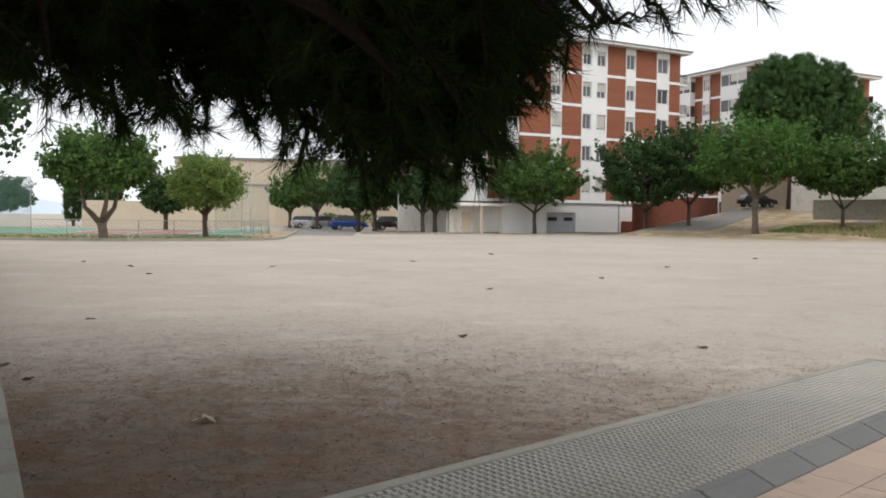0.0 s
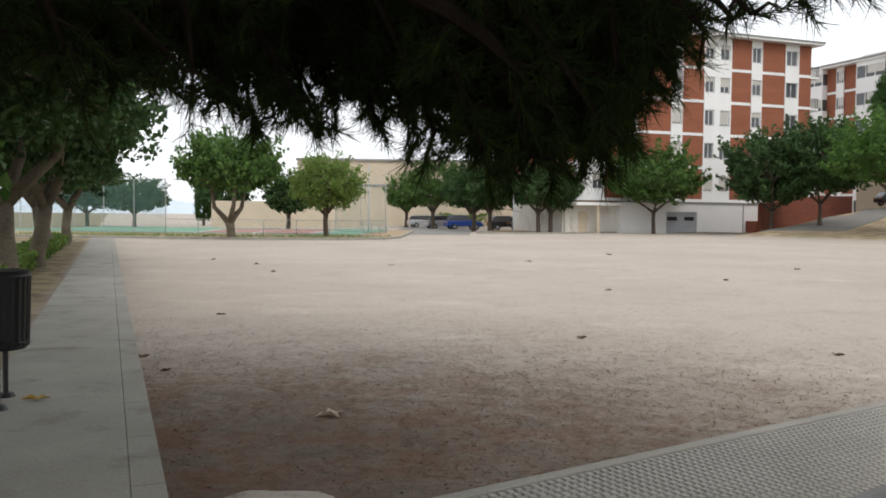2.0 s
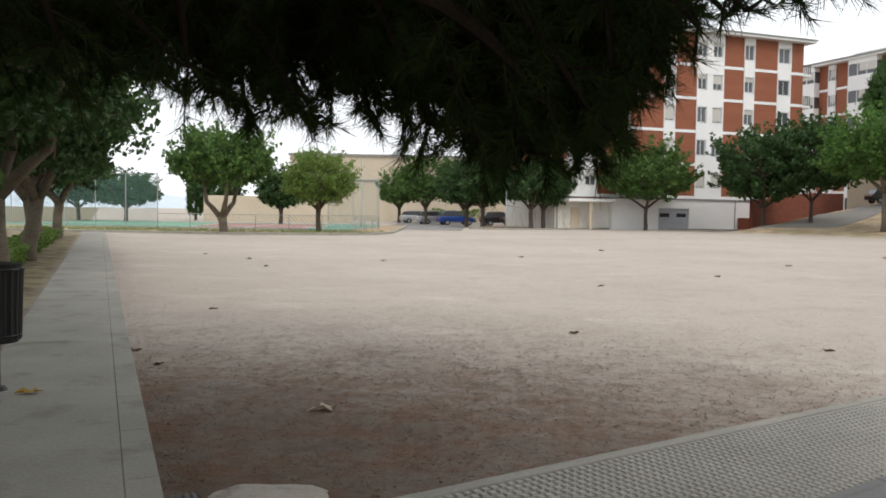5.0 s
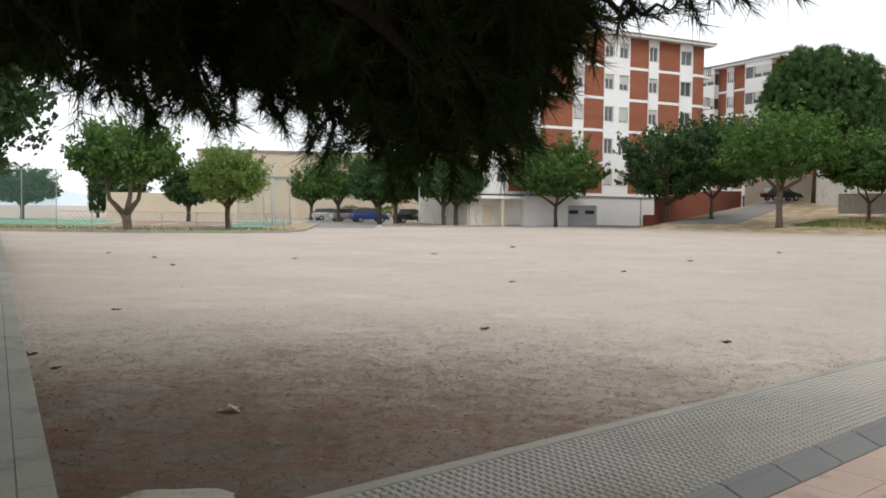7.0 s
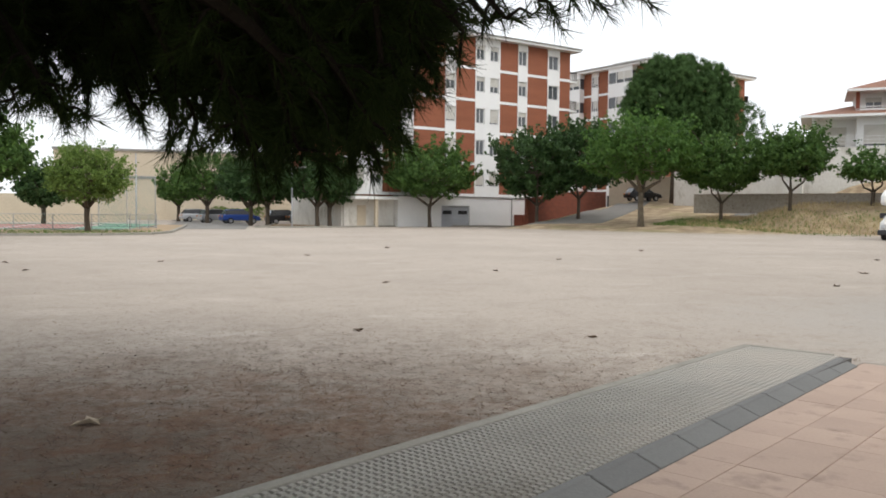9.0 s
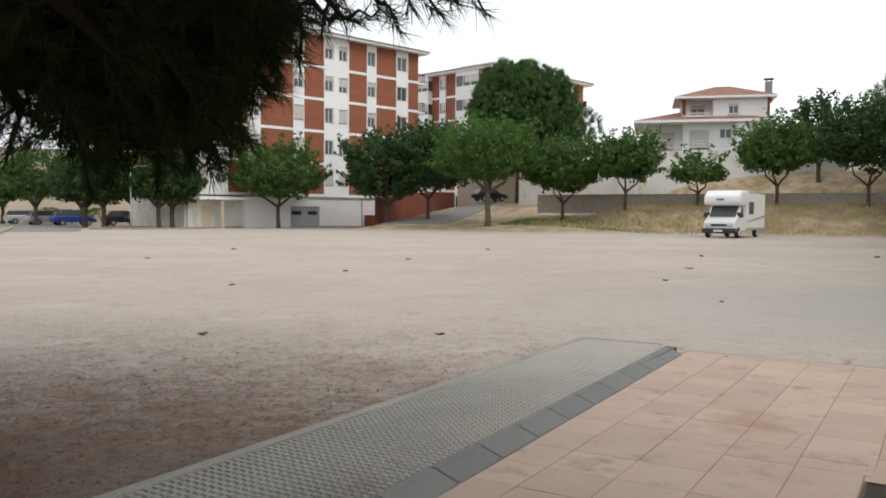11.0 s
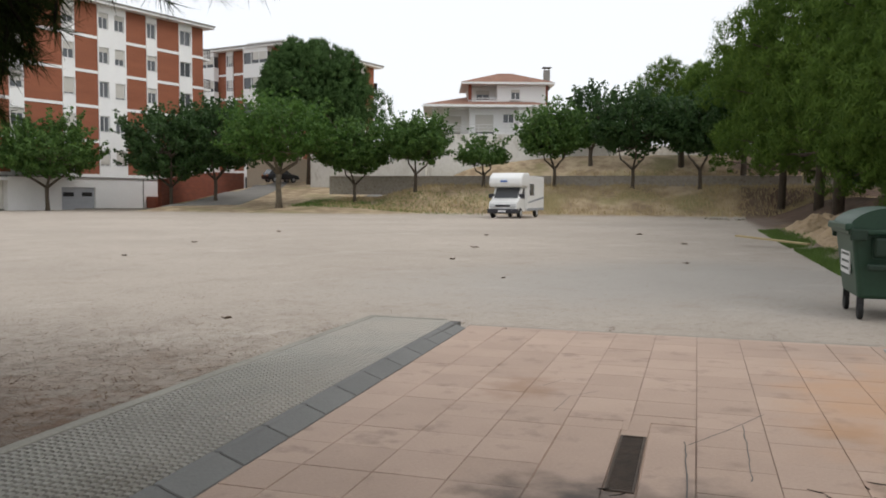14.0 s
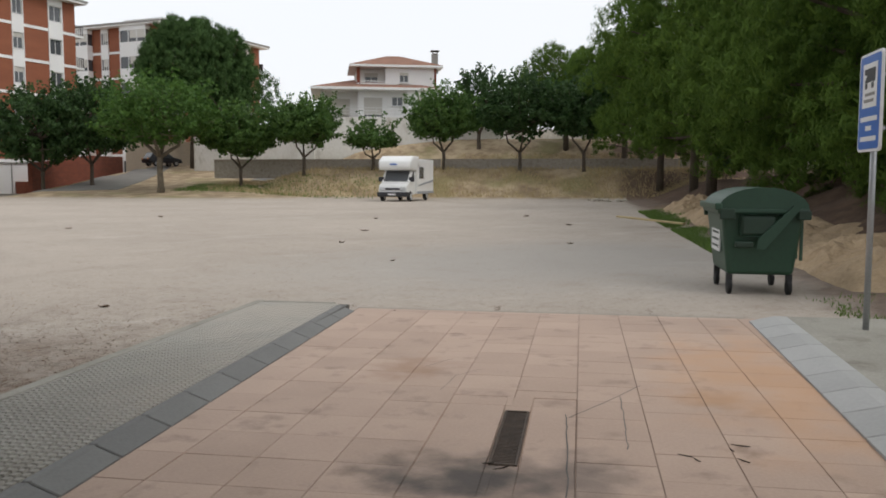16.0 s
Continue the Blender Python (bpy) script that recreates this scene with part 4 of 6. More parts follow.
# trees on the island before the parked cars
for az, d, h, w, sd, lf in ((-8.6, 94, 7.6, 3.8, 31, LEAF), (-5.8, 82, 6.0, 3.4, 32, LEAF_DARK), (-4.7, 80, 6.2, 3.2, 33, LEAF_DARK), (-1.4, 78, 6.2, 3.6, 34, LEAF_DARK), (-0.55, 79, 6.0, 3.2, 35, LEAF_DARK), (-10.4, 106, 6.0, 3.0, 37, LEAF), (-2.8, 104, 8.0, 5.0, 38, LEAF_DARK), (-6.0, 112, 8.0, 5.0, 39, LEAF_DARK)):
    broadleaf("street_tree", planted(az, d, sd * 53), "leafy street tree on the earth island", "tree", "trees on the earth island", sd, h, w, 1.9, 0.2, lf, 5000, 0.28)
# beside the sports court
broadleaf("fig_tree", planted(-22.05, 51.5, 175), "wide green tree with a low forked trunk by the kerb", "tree", "", 41, 5.6, 3.5, 1.0, 0.26, LEAF, 6500, 0.26, BARK_PALE, 3, lean=0.2, low=1.5, shoot=1.2)
broadleaf("olive_tree", planted(-15.9, 57, 60), "rounded olive-green tree with a dark trunk", "tree", "", 42, 5.3, 2.9, 1.6, 0.17, LEAF_OLIVE, 9000, 0.16, BARK, 4, shoot=0.8)
for az, d, h, w, sd in ((-18.4, 84, 4.6, 2.4, 43), (-28.2, 95, 4.6, 4.0, 44), (-22.6, 104, 5.2, 3.4, 45), (-31.0, 100, 6.0, 5.0, 46)):
    broadleaf("court_tree", planted(az, d, sd * 31), "dark round tree behind the sports court", "tree", "trees behind the court", sd, h, w, 1.5, 0.2, LEAF_DARK, 5000, 0.32)
# row along the sidewalk; the second, trunk out of view, is added for shade
for k, (x, y, h, w) in enumerate(((-8.4, 8.6, 7.4, 4.9), (-5.2, 2.2, 7.4, 4.6), (-10.9, 15.4, 6.4, 3.6), (-14.3, 21.2, 6.2, 3.2), (-17.0, 25.6, 6.2, 3.0), (-20.0, 30.6, 6.0, 2.9), (-23.4, 37.0, 5.8, 2.8))):
    broadleaf("plane_tree", pose(x, y, 0, 0, 0, k * 70), "shady tree with a stout pale trunk beside the sidewalk", "tree", "trees along the sidewalk", 51 + k, h, w, 1.7, 0.21, LEAF_DARK, 8000 if k > 1 else 17000, 0.19, BARK_PALE, 4, lean=(-0.3, 0.2, 0.45, -0.25, 0.3, -0.4, 0.2)[k], low=0.25, shoot=0.8)
# behind the road
broadleaf("garden_tree", planted(41.6, 86, 10), "dark garden tree beside the white house", "tree", "", 61, 7.8, 3.0, 1.5, 0.2, LEAF_DARK, 4500, 0.3)
broadleaf("garden_tree", planted(29.0, 112, 60), "dark tree behind the white house", "tree", "", 62, 8.0, 3.2, 1.5, 0.2, LEAF_DARK, 3500, 0.35)

# big round pine before the second block of flats
pine_tree("stone_pine", planted(22.6, 97, 0), "large dark round-crowned pine before the flats", "", 71, lobes_in(71, 40, 5.6, 5.6, 6.0, 15.4, 1.5), 9.0, 0.4, PINE_DARK, 20, 0.45, 0.035, 90, 0.5)
bush = lobes_in(72, 9, 3.6, 3.2, 5.5, 10.5, 1.8)
pine_tree("grey_pine", planted(25.2, 94, 0), "greyish green pine at the foot of the larger one", "", 72, bush, 5.0, 0.25, PINE_DARK, 10, 0.5, 0.04, 50, 0.6)

# pines along the edge of the lot
PG = "pines along the lot"
def beside(u, n):
    q = KU * u + KN * n
    return q.x, q.y, ground_z(q.x, q.y)
for k, (u, n, h, w, low) in enumerate(((13.6, -8.9, 9.0, 3.4, -0.4), (19.0, -7.9, 10.0, 3.8, -0.3), (26.0, -8.0, 10.5, 3.9, -0.3), (33.5, -8.0, 11.0, 4.2, -0.2), (44.0, -6.6, 13.0, 5.0, 1.6), (54.0, -7.0, 13.6, 5.4, 1.8), (66.0, -6.0, 13.6, 5.4, 2.0), (80.0, -4.0, 12.6, 5.4, 2.4), (85.0, 1.5, 10.5, 4.8, 2.2), (25.0, -16.0, 12.0, 4.6, 0.3), (38.0, -15.0, 12.5, 4.8, 0.5), (12.0, -12.9, 10.0, 4.2, 0.2), (18.0, -15.0, 11, 4.6, 0.2))):
    near = u < 30 and n > -10
    pine_tree("pine_tree", pose(*beside(u, n), 0, 0, k * 50), "bushy green pine on the earth bank beside the lot", PG, 80 + k, lobes_in(80 + k, 46, w * 1.05, w * 1.05, low + (0.2 if near else 0.8), h - 0.9, 1.0), h * 0.8, 0.24, PINE_GREEN, 34 if near else 24, 0.2 if near else 0.3, 0.012 if near else 0.026, 130 if near else 62, 0.32 if near else 0.4)
# lit hanging branch of the first plane tree, as a shrub in brighter leaf colour
broadleaf("shrub", planted(-42.2, 8.6, 20), "bright hanging tree branch beside the sidewalk, built as a shrub", "shrub", "", 65, 1.9, 0.45, 0.5, 0.04, LEAF_BRIGHT, 1500, 0.13, BARK, 4, shoot=0.5)
# cypress far off
bm = tube([(0, 0, 0), (0, 0, 2)], [0.2, 0.15], 6)
cy = thing("cypress_tree", planted(-23.9, 110), "slim dark cypress far behind the court", "tree")
part("trunk", bm, BARK, cy)
r_ = np.random.RandomState(7)
zz = r_.uniform(0.8, 11.0, 900)
aa = r_.uniform(0, 6.28, 900)
ra = 0.9 * np.sqrt(np.clip(1 - ((zz - 4) / 7.2) ** 2, 0.02, 1))
pts_ = np.stack([np.cos(aa) * ra, np.sin(aa) * ra, zz], 1)
cyc = new("crown", needle_cloud("crown", pts_, np.stack([np.cos(aa) * 0.4, np.sin(aa) * 0.4, np.ones(900)], 1), 12, 0.6, 0.05, PINE_DARK, 3, 0.4))
cyc.parent = cy
cyc["kind"] = "stuff"
# ---------- the near pine, whose boughs hang over the lot ----------
def near_pine():
    r = random.Random(3)
    root = Vector((-3.4, -2.4, 0))
    tree = thing("pine_tree", pose(0, 0, 0), "big dark pine with boughs hanging low overhead", "tree")
    top = root + Vector((0.3, 0.4, 6.5))
    part("trunk", tube([root - Vector((0, 0, 0.3)), root + Vector((0.1, 0.1, 1.5)), root + Vector((0.15, 0.25, 3.8)), top], [0.3, 0.24, 0.2, 0.12], 12), BARK, tree, smooth=True)
    tips, ways = [], []
    twigs = bmesh.new()

    def spray(a, b, droop, n_side, reach, dense):
        """A bough from a to b with side twigs that bear needle tufts."""
        mid = a.lerp(b, 0.55) + Vector((0, 0, droop))
        path = [a.lerp(mid, t).lerp(mid.lerp(b, t), t) for t in (0, 0.25, 0.5, 0.75, 1.0)]
        tube(path, [0.05, 0.038, 0.026, 0.016, 0.007], 6, twigs, False)
        for i in range(n_side):
            t = 1 - 0.75 * (i / n_side) ** 1.1
            p = a.lerp(mid, t).lerp(mid.lerp(b, t), t)
            d = (mid.lerp(b, t) - a.lerp(mid, t)).normalized()
            w = (d * 0.7 + Vector((r.gauss(0, 0.7), r.gauss(0, 0.7), r.gauss(-0.12, 0.45)))).normalized()
            ln = reach * r.uniform(0.5, 1.1)
            e = p + w * ln
            tube([p, p.lerp(e, 0.5) + Vector((0, 0, 0.03)), e], [0.009, 0.006, 0.003], 4, twigs, False)
            for j in range(dense):
                q = p.lerp(e, 0.25 + 0.75 * (j + r.random()) / dense)
                tips.append(tuple(q))
                ways.append(tuple((w + Vector((r.gauss(0, 0.2), r.gauss(0, 0.2), r.gauss(-0.05, 0.2)))).normalized()))

    # ends of the lowest boughs: compass angle, rise in degrees, distance
    low = ((-33.0, 8.6, 4.4), (-30.5, 8.0, 4.6), (-28.0, 8.8, 4.2), (-25.8, 8.4, 4.5), (-23.6, 7.4, 3.9), (-21.8, 6.6, 4.2), (-19.4, 6.6, 4.0), (-18.0, 6.0, 3.6), (-15.8, 7.4, 4.2), (-14.0, 6.8, 3.8), (-11.0, 6.6, 3.9), (-8.8, 5.7, 3.5), (-7.4, 5.2, 3.6), (-5.6, 4.6, 3.4), (-4.8, 4.4, 3.9),
           (-3.8, 4.3, 3.7), (-2.4, 4.2, 3.4), (-0.8, 4.2, 3.6), (0.4, 4.3, 3.8), (1.2, 4.5, 3.5), (2.6, 5.2, 3.8), (3.2, 6.0, 3.2), (3.7, 7.0, 3.5), (4.2, 8.2, 3.2), (4.8, 9.6, 3.5), (5.6, 11.0, 3.2), (6.4, 12.3, 3.3))
    for az, el, d in low:
        for k in range(4):
            dd = d + k * 0.45
            e = polar(az + r.gauss(0, 0.5), dd, 1.5 + dd * math.tan(radians(el + k * 1.1)))
            a = e + Vector((-0.5 - 0.1 * az / 10 + r.gauss(0, 0.25), -0.5 + r.gauss(0, 0.25), 0.75 + r.uniform(0, 0.3)))
            spray(a, e, 0.2, 20, 0.2, 6)
    # loose tips against the sky
    for az, el, d in ((8.2, 12.0, 3.0), (10.0, 12.6, 3.1), (11.0, 12.8, 2.9), (13.2, 14.0, 3.0), (15.6, 14.4, 2.9), (16.8, 15.0, 2.9), (18.6, 15.6, 2.9)):
        e = polar(az, d, 1.5 + d * math.tan(radians(el)))
        spray(e + Vector((-0.55, -0.1, 0.42)), e, 0.08, 6, 0.16, 3)
    # the thick of the canopy above
    for i in range(400):
        az = -42 + 52 * (r.random() ** 0.9)
        if (-30 < az < -12 or az > 0.5) and r.random() < 0.5:
            continue
        floor_ = 8.6 if az < -12 else (7.0 if az < 2 else 9.0 + (az - 2) * 0.85)
        el = floor_ + r.random() ** 1.3 * 26
        d = r.uniform(3.2, 6.8)
        e = polar(az, d, 1.5 + d * math.tan(radians(el)))
        a = e + Vector((r.gauss(-0.4, 0.3), r.gauss(-0.5, 0.3), r.uniform(0.25, 0.6)))
        spray(a, e, 0.12, 9, 0.3, 4)
    # higher boughs, all out of view, added and thickened to shade the ground
    lower = len(tips)
    for i in range(2100):
        x, y = r.uniform(-10.0, 6.0), r.uniform(-10.0, 7.6)
        if math.hypot((x + 2.0) / 8.0, (y + 1.2) / 8.8) > 1:
            continue
        e = Vector((x, y, r.uniform(5.0, 7.6)))
        spray(e + Vector((r.gauss(-0.4, 0.4), r.gauss(-0.4, 0.4), 0.4)), e, 0.12, 8, 0.4, 4)
    # main limbs from the trunk
    for az, d, z in ((-38, 5.0, 4.2), (-26, 6.0, 4.4), (-15, 5.6, 3.9), (-6, 5.4, 3.7), (2, 5.0, 3.8), (9, 4.0, 3.6), (-20, 3.5, 5.2), (-4, 7.5, 5.6)):
        e = polar(az, d, z)
        s = root + Vector((0.15, 0.25, r.uniform(3.2, 4.6)))
        part("limb", tube([s, s.lerp(e, 0.35) + Vector((0, 0, 0.5)), s.lerp(e, 0.7) + Vector((0, 0, 0.35)), e], [0.09, 0.07, 0.05, 0.02], 8), BARK, tree, smooth=True)
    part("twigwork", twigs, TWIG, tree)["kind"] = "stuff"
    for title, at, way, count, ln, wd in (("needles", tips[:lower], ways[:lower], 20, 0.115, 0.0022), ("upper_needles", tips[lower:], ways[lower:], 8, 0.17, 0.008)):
        ob = new(title, needle_cloud(title, at, way, count, ln, wd, NEEDLE_SHADED, 4, 0.6))
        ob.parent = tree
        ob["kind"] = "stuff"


near_pine()
# ---------- tiled bay, pavements, kerbs ----------
def lotpose(u, n, z=0.0, turn=0.0):
    q = KU * u + KN * n
    return pose(q.x, q.y, z, 0, 0, TURN + turn)


def chamfer_slab(name, lx, ly, h, c, mat):
    """A slab lx by ly with its top edges worn off, its top at z = 0."""
    bm = bmesh.new()
    rings = []
    for dx, z in ((0, -h), (0, -c), (c, 0)):
        rings.append([bm.verts.new((x, y, z)) for x, y in ((dx, dx), (lx - dx, dx), (lx - dx, ly - dx), (dx, ly - dx))])
    for a, b in zip(rings, rings[1:]):
        for k in range(4):
            bm.faces.new((a[k], a[(k + 1) % 4], b[(k + 1) % 4], b[k]))
    bm.faces.new(rings[-1])
    return mesh_of(name, bm, mat)


# motorhome on the far side of the lot
def motorhome():
    m = pose(32.8, 47.5, 0, 0, 0, 36) @ Matrix.Scale(1.09, 4)
    v = thing("motorhome", m, "white coachbuilt motorhome with a sleeping pod over the cab", "motorhome")
    # local: x runs back from the front bumper, y to its left side seen from behind (0 is the far side)
    W = 2.15
    # side profile of the living box with the overcab pod; y from -W to 0 (near side)
    def prof(pts, y0, y1, bev=0.06):
        bm = prism(pts, y0, y1)
        bmesh.ops.bevel(bm, geom=[e for e in bm.edges], offset=bev, segments=2, affect="EDGES", profile=0.6)
        return bm
    part("living_box", prof([(1.75, 0.45), (5.75, 0.55), (5.75, 2.72), (2.2, 2.72), (1.75, 2.1)], -W, 0), VAN_WHITE, v)
    part("overcab_pod", prof([(0.55, 1.98), (2.3, 1.95), (2.3, 2.9), (1.0, 2.88), (0.42, 2.55), (0.38, 2.15)], -W, 0, 0.12), VAN_WHITE, v, smooth=True)
    part("cab", prof([(0.0, 0.42), (1.78, 0.42), (1.78, 1.97), (1.25, 1.97), (0.62, 1.22), (0.08, 1.02)], -W + 0.14, -0.14, 0.06), VAN_WHITE, v)
    bm = prism([(0.66, 1.27), (1.22, 1.92), (1.19, 1.94), (0.63, 1.29)], -W + 0.3, -0.3)
    part("windscreen", bm, GLASS_DARK, v, "dark windscreen")
    for y0, y1 in ((-0.135, -0.12), (-W + 0.12, -W + 0.135)):
        part("side_window", prism([(0.85, 1.25), (1.6, 1.25), (1.6, 1.9), (1.32, 1.9)], y0, y1), GLASS_DARK, v)
    bmp = part("bumper", box(-0.12, 0.3, -W + 0.08, -0.08, 0.3, 0.6, 0.06), PLASTIC_DARK, v, "dark plastic bumper")
    part("plate", box(-0.135, -0.122, -W / 2 - 0.26, -W / 2 + 0.26, 0.4, 0.5), SIGN_WHITE, bmp, "blank number plate")
    part("grille", box(-0.03, 0.05, -W / 2 - 0.55, -W / 2 + 0.55, 0.72, 0.86, 0.02), PLASTIC_DARK, v, "dark radiator grille")
    for y in (-W + 0.2, -0.62):
        part("headlight", box(-0.04, 0.06, y, y + 0.4, 0.68, 0.9, 0.03), LAMP_GLASS, v, "clear headlight")
    for y in (-W + 0.0, -0.14):
        part("mirror", box(0.75, 0.87, y - 0.12, y + 0.26, 1.25, 1.55, 0.04), PLASTIC_DARK, v, "dark wing mirror")
    for y0, y1 in ((-0.003, 0.025), (-W - 0.025, -W + 0.003)):
        part("box_window", box(2.3, 3.25, y0, y1, 1.45, 2.2, 0.015), GLASS_DARK, v, "dark living-room window")
        part("stripe", prism([(2.0, 0.95), (5.6, 1.25), (5.6, 1.38), (3.6, 1.2), (2.0, 1.02)], y0, y1 - 0.01), VAN_GREY, v, "grey swoosh stripe")
        part("skirt", box(1.8, 5.7, y0, y1, 0.46, 0.62), VAN_GREY, v)
    part("awning", box(2.5, 5.6, 0.004, 0.12, 2.5, 2.64, 0.04), VAN_WHITE, v)
    part("rear_light", box(5.752, 5.79, -0.3, -0.12, 0.8, 1.1, 0.01), AMBER, v)
    part("front_mark", box(0.30, 0.37, -W + 0.9, -W + 1.35, 2.3, 2.38), SIGN_BLUE, v, "small blue mark on the pod")
    for x in (0.75, 4.35):
        for y in (-W + 0.08, -0.3):
            w = part("wheel", tube([(x, y, 0.33), (x, y + 0.05, 0.33), (x, y + 0.17, 0.33), (x, y + 0.22, 0.33)], [0.28, 0.33, 0.33, 0.28], 20), RUBBER, v, smooth=False)
            part("rim", tube([(x, y - 0.005, 0.33), (x, y + 0.225, 0.33)], [0.19, 0.19], 16), LAMP_GLASS, w)


motorhome()


def car(m, paint, label):
    """A parked hatchback; x runs along it, from the bonnet."""
    c = thing("car", m, label, "car", "parked cars")
    bm = prism([(0, 0.35), (4.1, 0.35), (4.15, 0.85), (3.95, 0.98), (0.95, 0.98), (0.1, 0.78)], 0, 1.7)
    bmesh.ops.bevel(bm, geom=bm.edges[:], offset=0.09, segments=2, affect="EDGES", profile=0.6)
    part("body", bm, paint, c, smooth=True)
    bm = prism([(0.95, 0.97), (3.98, 0.97), (3.55, 1.47), (1.75, 1.5)], 0.14, 1.56)
    bmesh.ops.bevel(bm, geom=bm.edges[:], offset=0.06, segments=2, affect="EDGES", profile=0.6)
    part("cabin", bm, GLASS_DARK, c, "dark car windows")
    part("roof", prism([(1.72, 1.46), (3.58, 1.44), (3.45, 1.53), (1.9, 1.55)], 0.18, 1.52), paint, c)
    for x in (0.8, 3.3):
        for y in (-0.02, 1.52):
            w = part("wheel", tube([(x, y, 0.31), (x, y + 0.2, 0.31)], [0.31, 0.31], 18), RUBBER, c)
            part("rim", tube([(x, y - 0.01, 0.31), (x, y + 0.21, 0.31)], [0.19, 0.19], 14), STEEL, w)
    for y in (0.12, 1.25):
        part("headlight", box(-0.02, 0.1, y, y + 0.33, 0.62, 0.76, 0.02), LAMP_GLASS, c)
        part("tail_light", box(4.1, 4.17, y, y + 0.33, 0.72, 0.88, 0.02), AMBER, c)
    part("bumper", box(-0.08, 0.1, 0.1, 1.6, 0.36, 0.56, 0.03), PLASTIC_DARK, c)
    return c


for az, d, turn, paint, txt in ((-6.7, 94, 205, CAR_BLUE, "blue hatchback parked behind the earth island"), (-8.2, 98, 210, CAR_SILVER, "silver car parked behind the earth island"), (-3.7, 93, 200, CAR_BLACK, "black car parked under the trees"), (-9.3, 106, 205, CAR_SILVER, "pale car parked far back under trees"), (-2.3, 92, 200, CAR_BLACK, "dark car parked near the white wall"), (20.3, 101, 190, CAR_BLACK, "black car parked at the top of the ramp")):
    q = polar(az, d)
    car(pose(q.x + 2, q.y, ground_z(q.x, q.y) + (0.06 if az > 10 else 0.0), 0, 0, turn), paint, txt)


# wheeled refuse container
def refuse_bin():
    b = thing("refuse_container", lotpose(11.15, -2.92, 0, 0), "green plastic four-wheeled refuse container with rounded lid", "container")
    # local: x along its length 1.3, y across its depth 0.96, from the corner nearest the bay
    L, D = 1.28, 1.02
    bm = bmesh.new()
    lo = [bm.verts.new(v) for v in ((0.07, 0.1, 0.26), (L - 0.07, 0.1, 0.26), (L - 0.07, D - 0.1, 0.26), (0.07, D - 0.1, 0.26))]
    hi = [bm.verts.new(v) for v in ((0, 0, 1.08), (L, 0, 1.08), (L, D, 1.08), (0, D, 1.08))]
    bm.faces.new(lo[::-1])
    bm.faces.new(hi)
    for k in range(4):
        bm.faces.new((lo[k], lo[(k + 1) % 4], hi[(k + 1) % 4], hi[k]))
    bmesh.ops.bevel(bm, geom=bm.edges[:], offset=0.05, segments=3, affect="EDGES", profile=0.5)
    body = part("body", bm, BIN_GREEN, b)
    part("rim", box(-0.05, L + 0.05, -0.05, D + 0.05, 1.05, 1.12, 0.02), BIN_GREEN, b, "moulded green rim")
    # barrel lid: arc across the depth, drawn along the length
    arc = [(D / 2 + (D / 2 + 0.04) * math.cos(a), 1.12 + 0.27 * math.sin(a)) for a in (math.pi * k / 14 for k in range(15))]
    bm = prism([(y, z) for y, z in arc], -0.04, L + 0.04)
    bm.transform(Matrix(((0, 1, 0, 0), (1, 0, 0, 0), (0, 0, 1, 0), (0, 0, 0, 1))))
    bmesh.ops.recalc_face_normals(bm, faces=bm.faces[:])
    lid = part("lid", bm, BIN_GREEN, b, "rounded green lid")
    part("lid_lip", box(-0.07, L + 0.07, D - 0.0, D + 0.09, 1.1, 1.19, 0.02), BIN_GREEN, lid)
    for x in (-0.075, L + 0.035):
        # no hollow here: a dark panel gives the shade of the end recess
        part("recess_shade", box(x, x + 0.04, 0.34, D - 0.22, 0.76, 1.04, 0.05), BIN_DARK, b, "dark panel standing for the shaded recess under the lid")
        # bent lever arm of the lid
        bm = prism([(0.06, 1.14), (0.16, 1.16), (0.58, 0.74), (0.60, 0.62), (0.50, 0.60), (0.42, 0.70)], x - 0.035, x - 0.002)
        bm.transform(Matrix(((0, 1, 0, 0), (1, 0, 0, 0), (0, 0, 1, 0), (0, 0, 0, 1))))
        bmesh.ops.recalc_face_normals(bm, faces=bm.faces[:])
        part("lever_arm", bm, BIN_GREEN, b, "bent green lid lever")
        part("trunnion", box(x - 0.03, x + 0.04, D * 0.62, D * 0.84, 0.62, 0.7, 0.02), BIN_DARK, b, "dark lifting peg")
        part("corner_block", box(x - 0.01, x + 0.05, D - 0.16, D + 0.03, 0.98, 1.12, 0.015), BIN_DARK, b)
        part("corner_block", box(x - 0.01, x + 0.05, -0.06, 0.1, 0.98, 1.1, 0.015), BIN_DARK, b)
    # white notice with plain bars on the long side
    note = part("sticker", box(0.3, 0.95, D - 0.012, D + 0.004, 0.54, 0.98), SIGN_WHITE, b, "white printed sticker")
    note.matrix_basis = Matrix.Translation((0, -0.035, 0)) @ pose(0, 0, 0)
    for i in range(4):
        part("printed_bar", box(0.36, 0.88, D + 0.004, D + 0.007, 0.59 + i * 0.09, 0.62 + i * 0.09), BIN_DARK, note)
    for i in range(5):
        part("rib", box(0.1 + i * 0.26, 0.13 + i * 0.26, -0.012, 0.03, 0.45, 1.0, 0.008), BIN_GREEN, b)
    for x in (0.14, L - 0.14):
        for y in (0.14, D - 0.14):
            part("fork", box(x - 0.035, x + 0.035, y - 0.04, y + 0.04, 0.15, 0.28, 0.01), BLACK_METAL, b)
            part("wheel", tube([(x, y - 0.03, 0.1), (x, y - 0.02, 0.1), (x, y + 0.02, 0.1), (x, y + 0.03, 0.1)], [0.085, 0.1, 0.1, 0.085], 18), RUBBER, b, "black caster wheel")


refuse_bin()


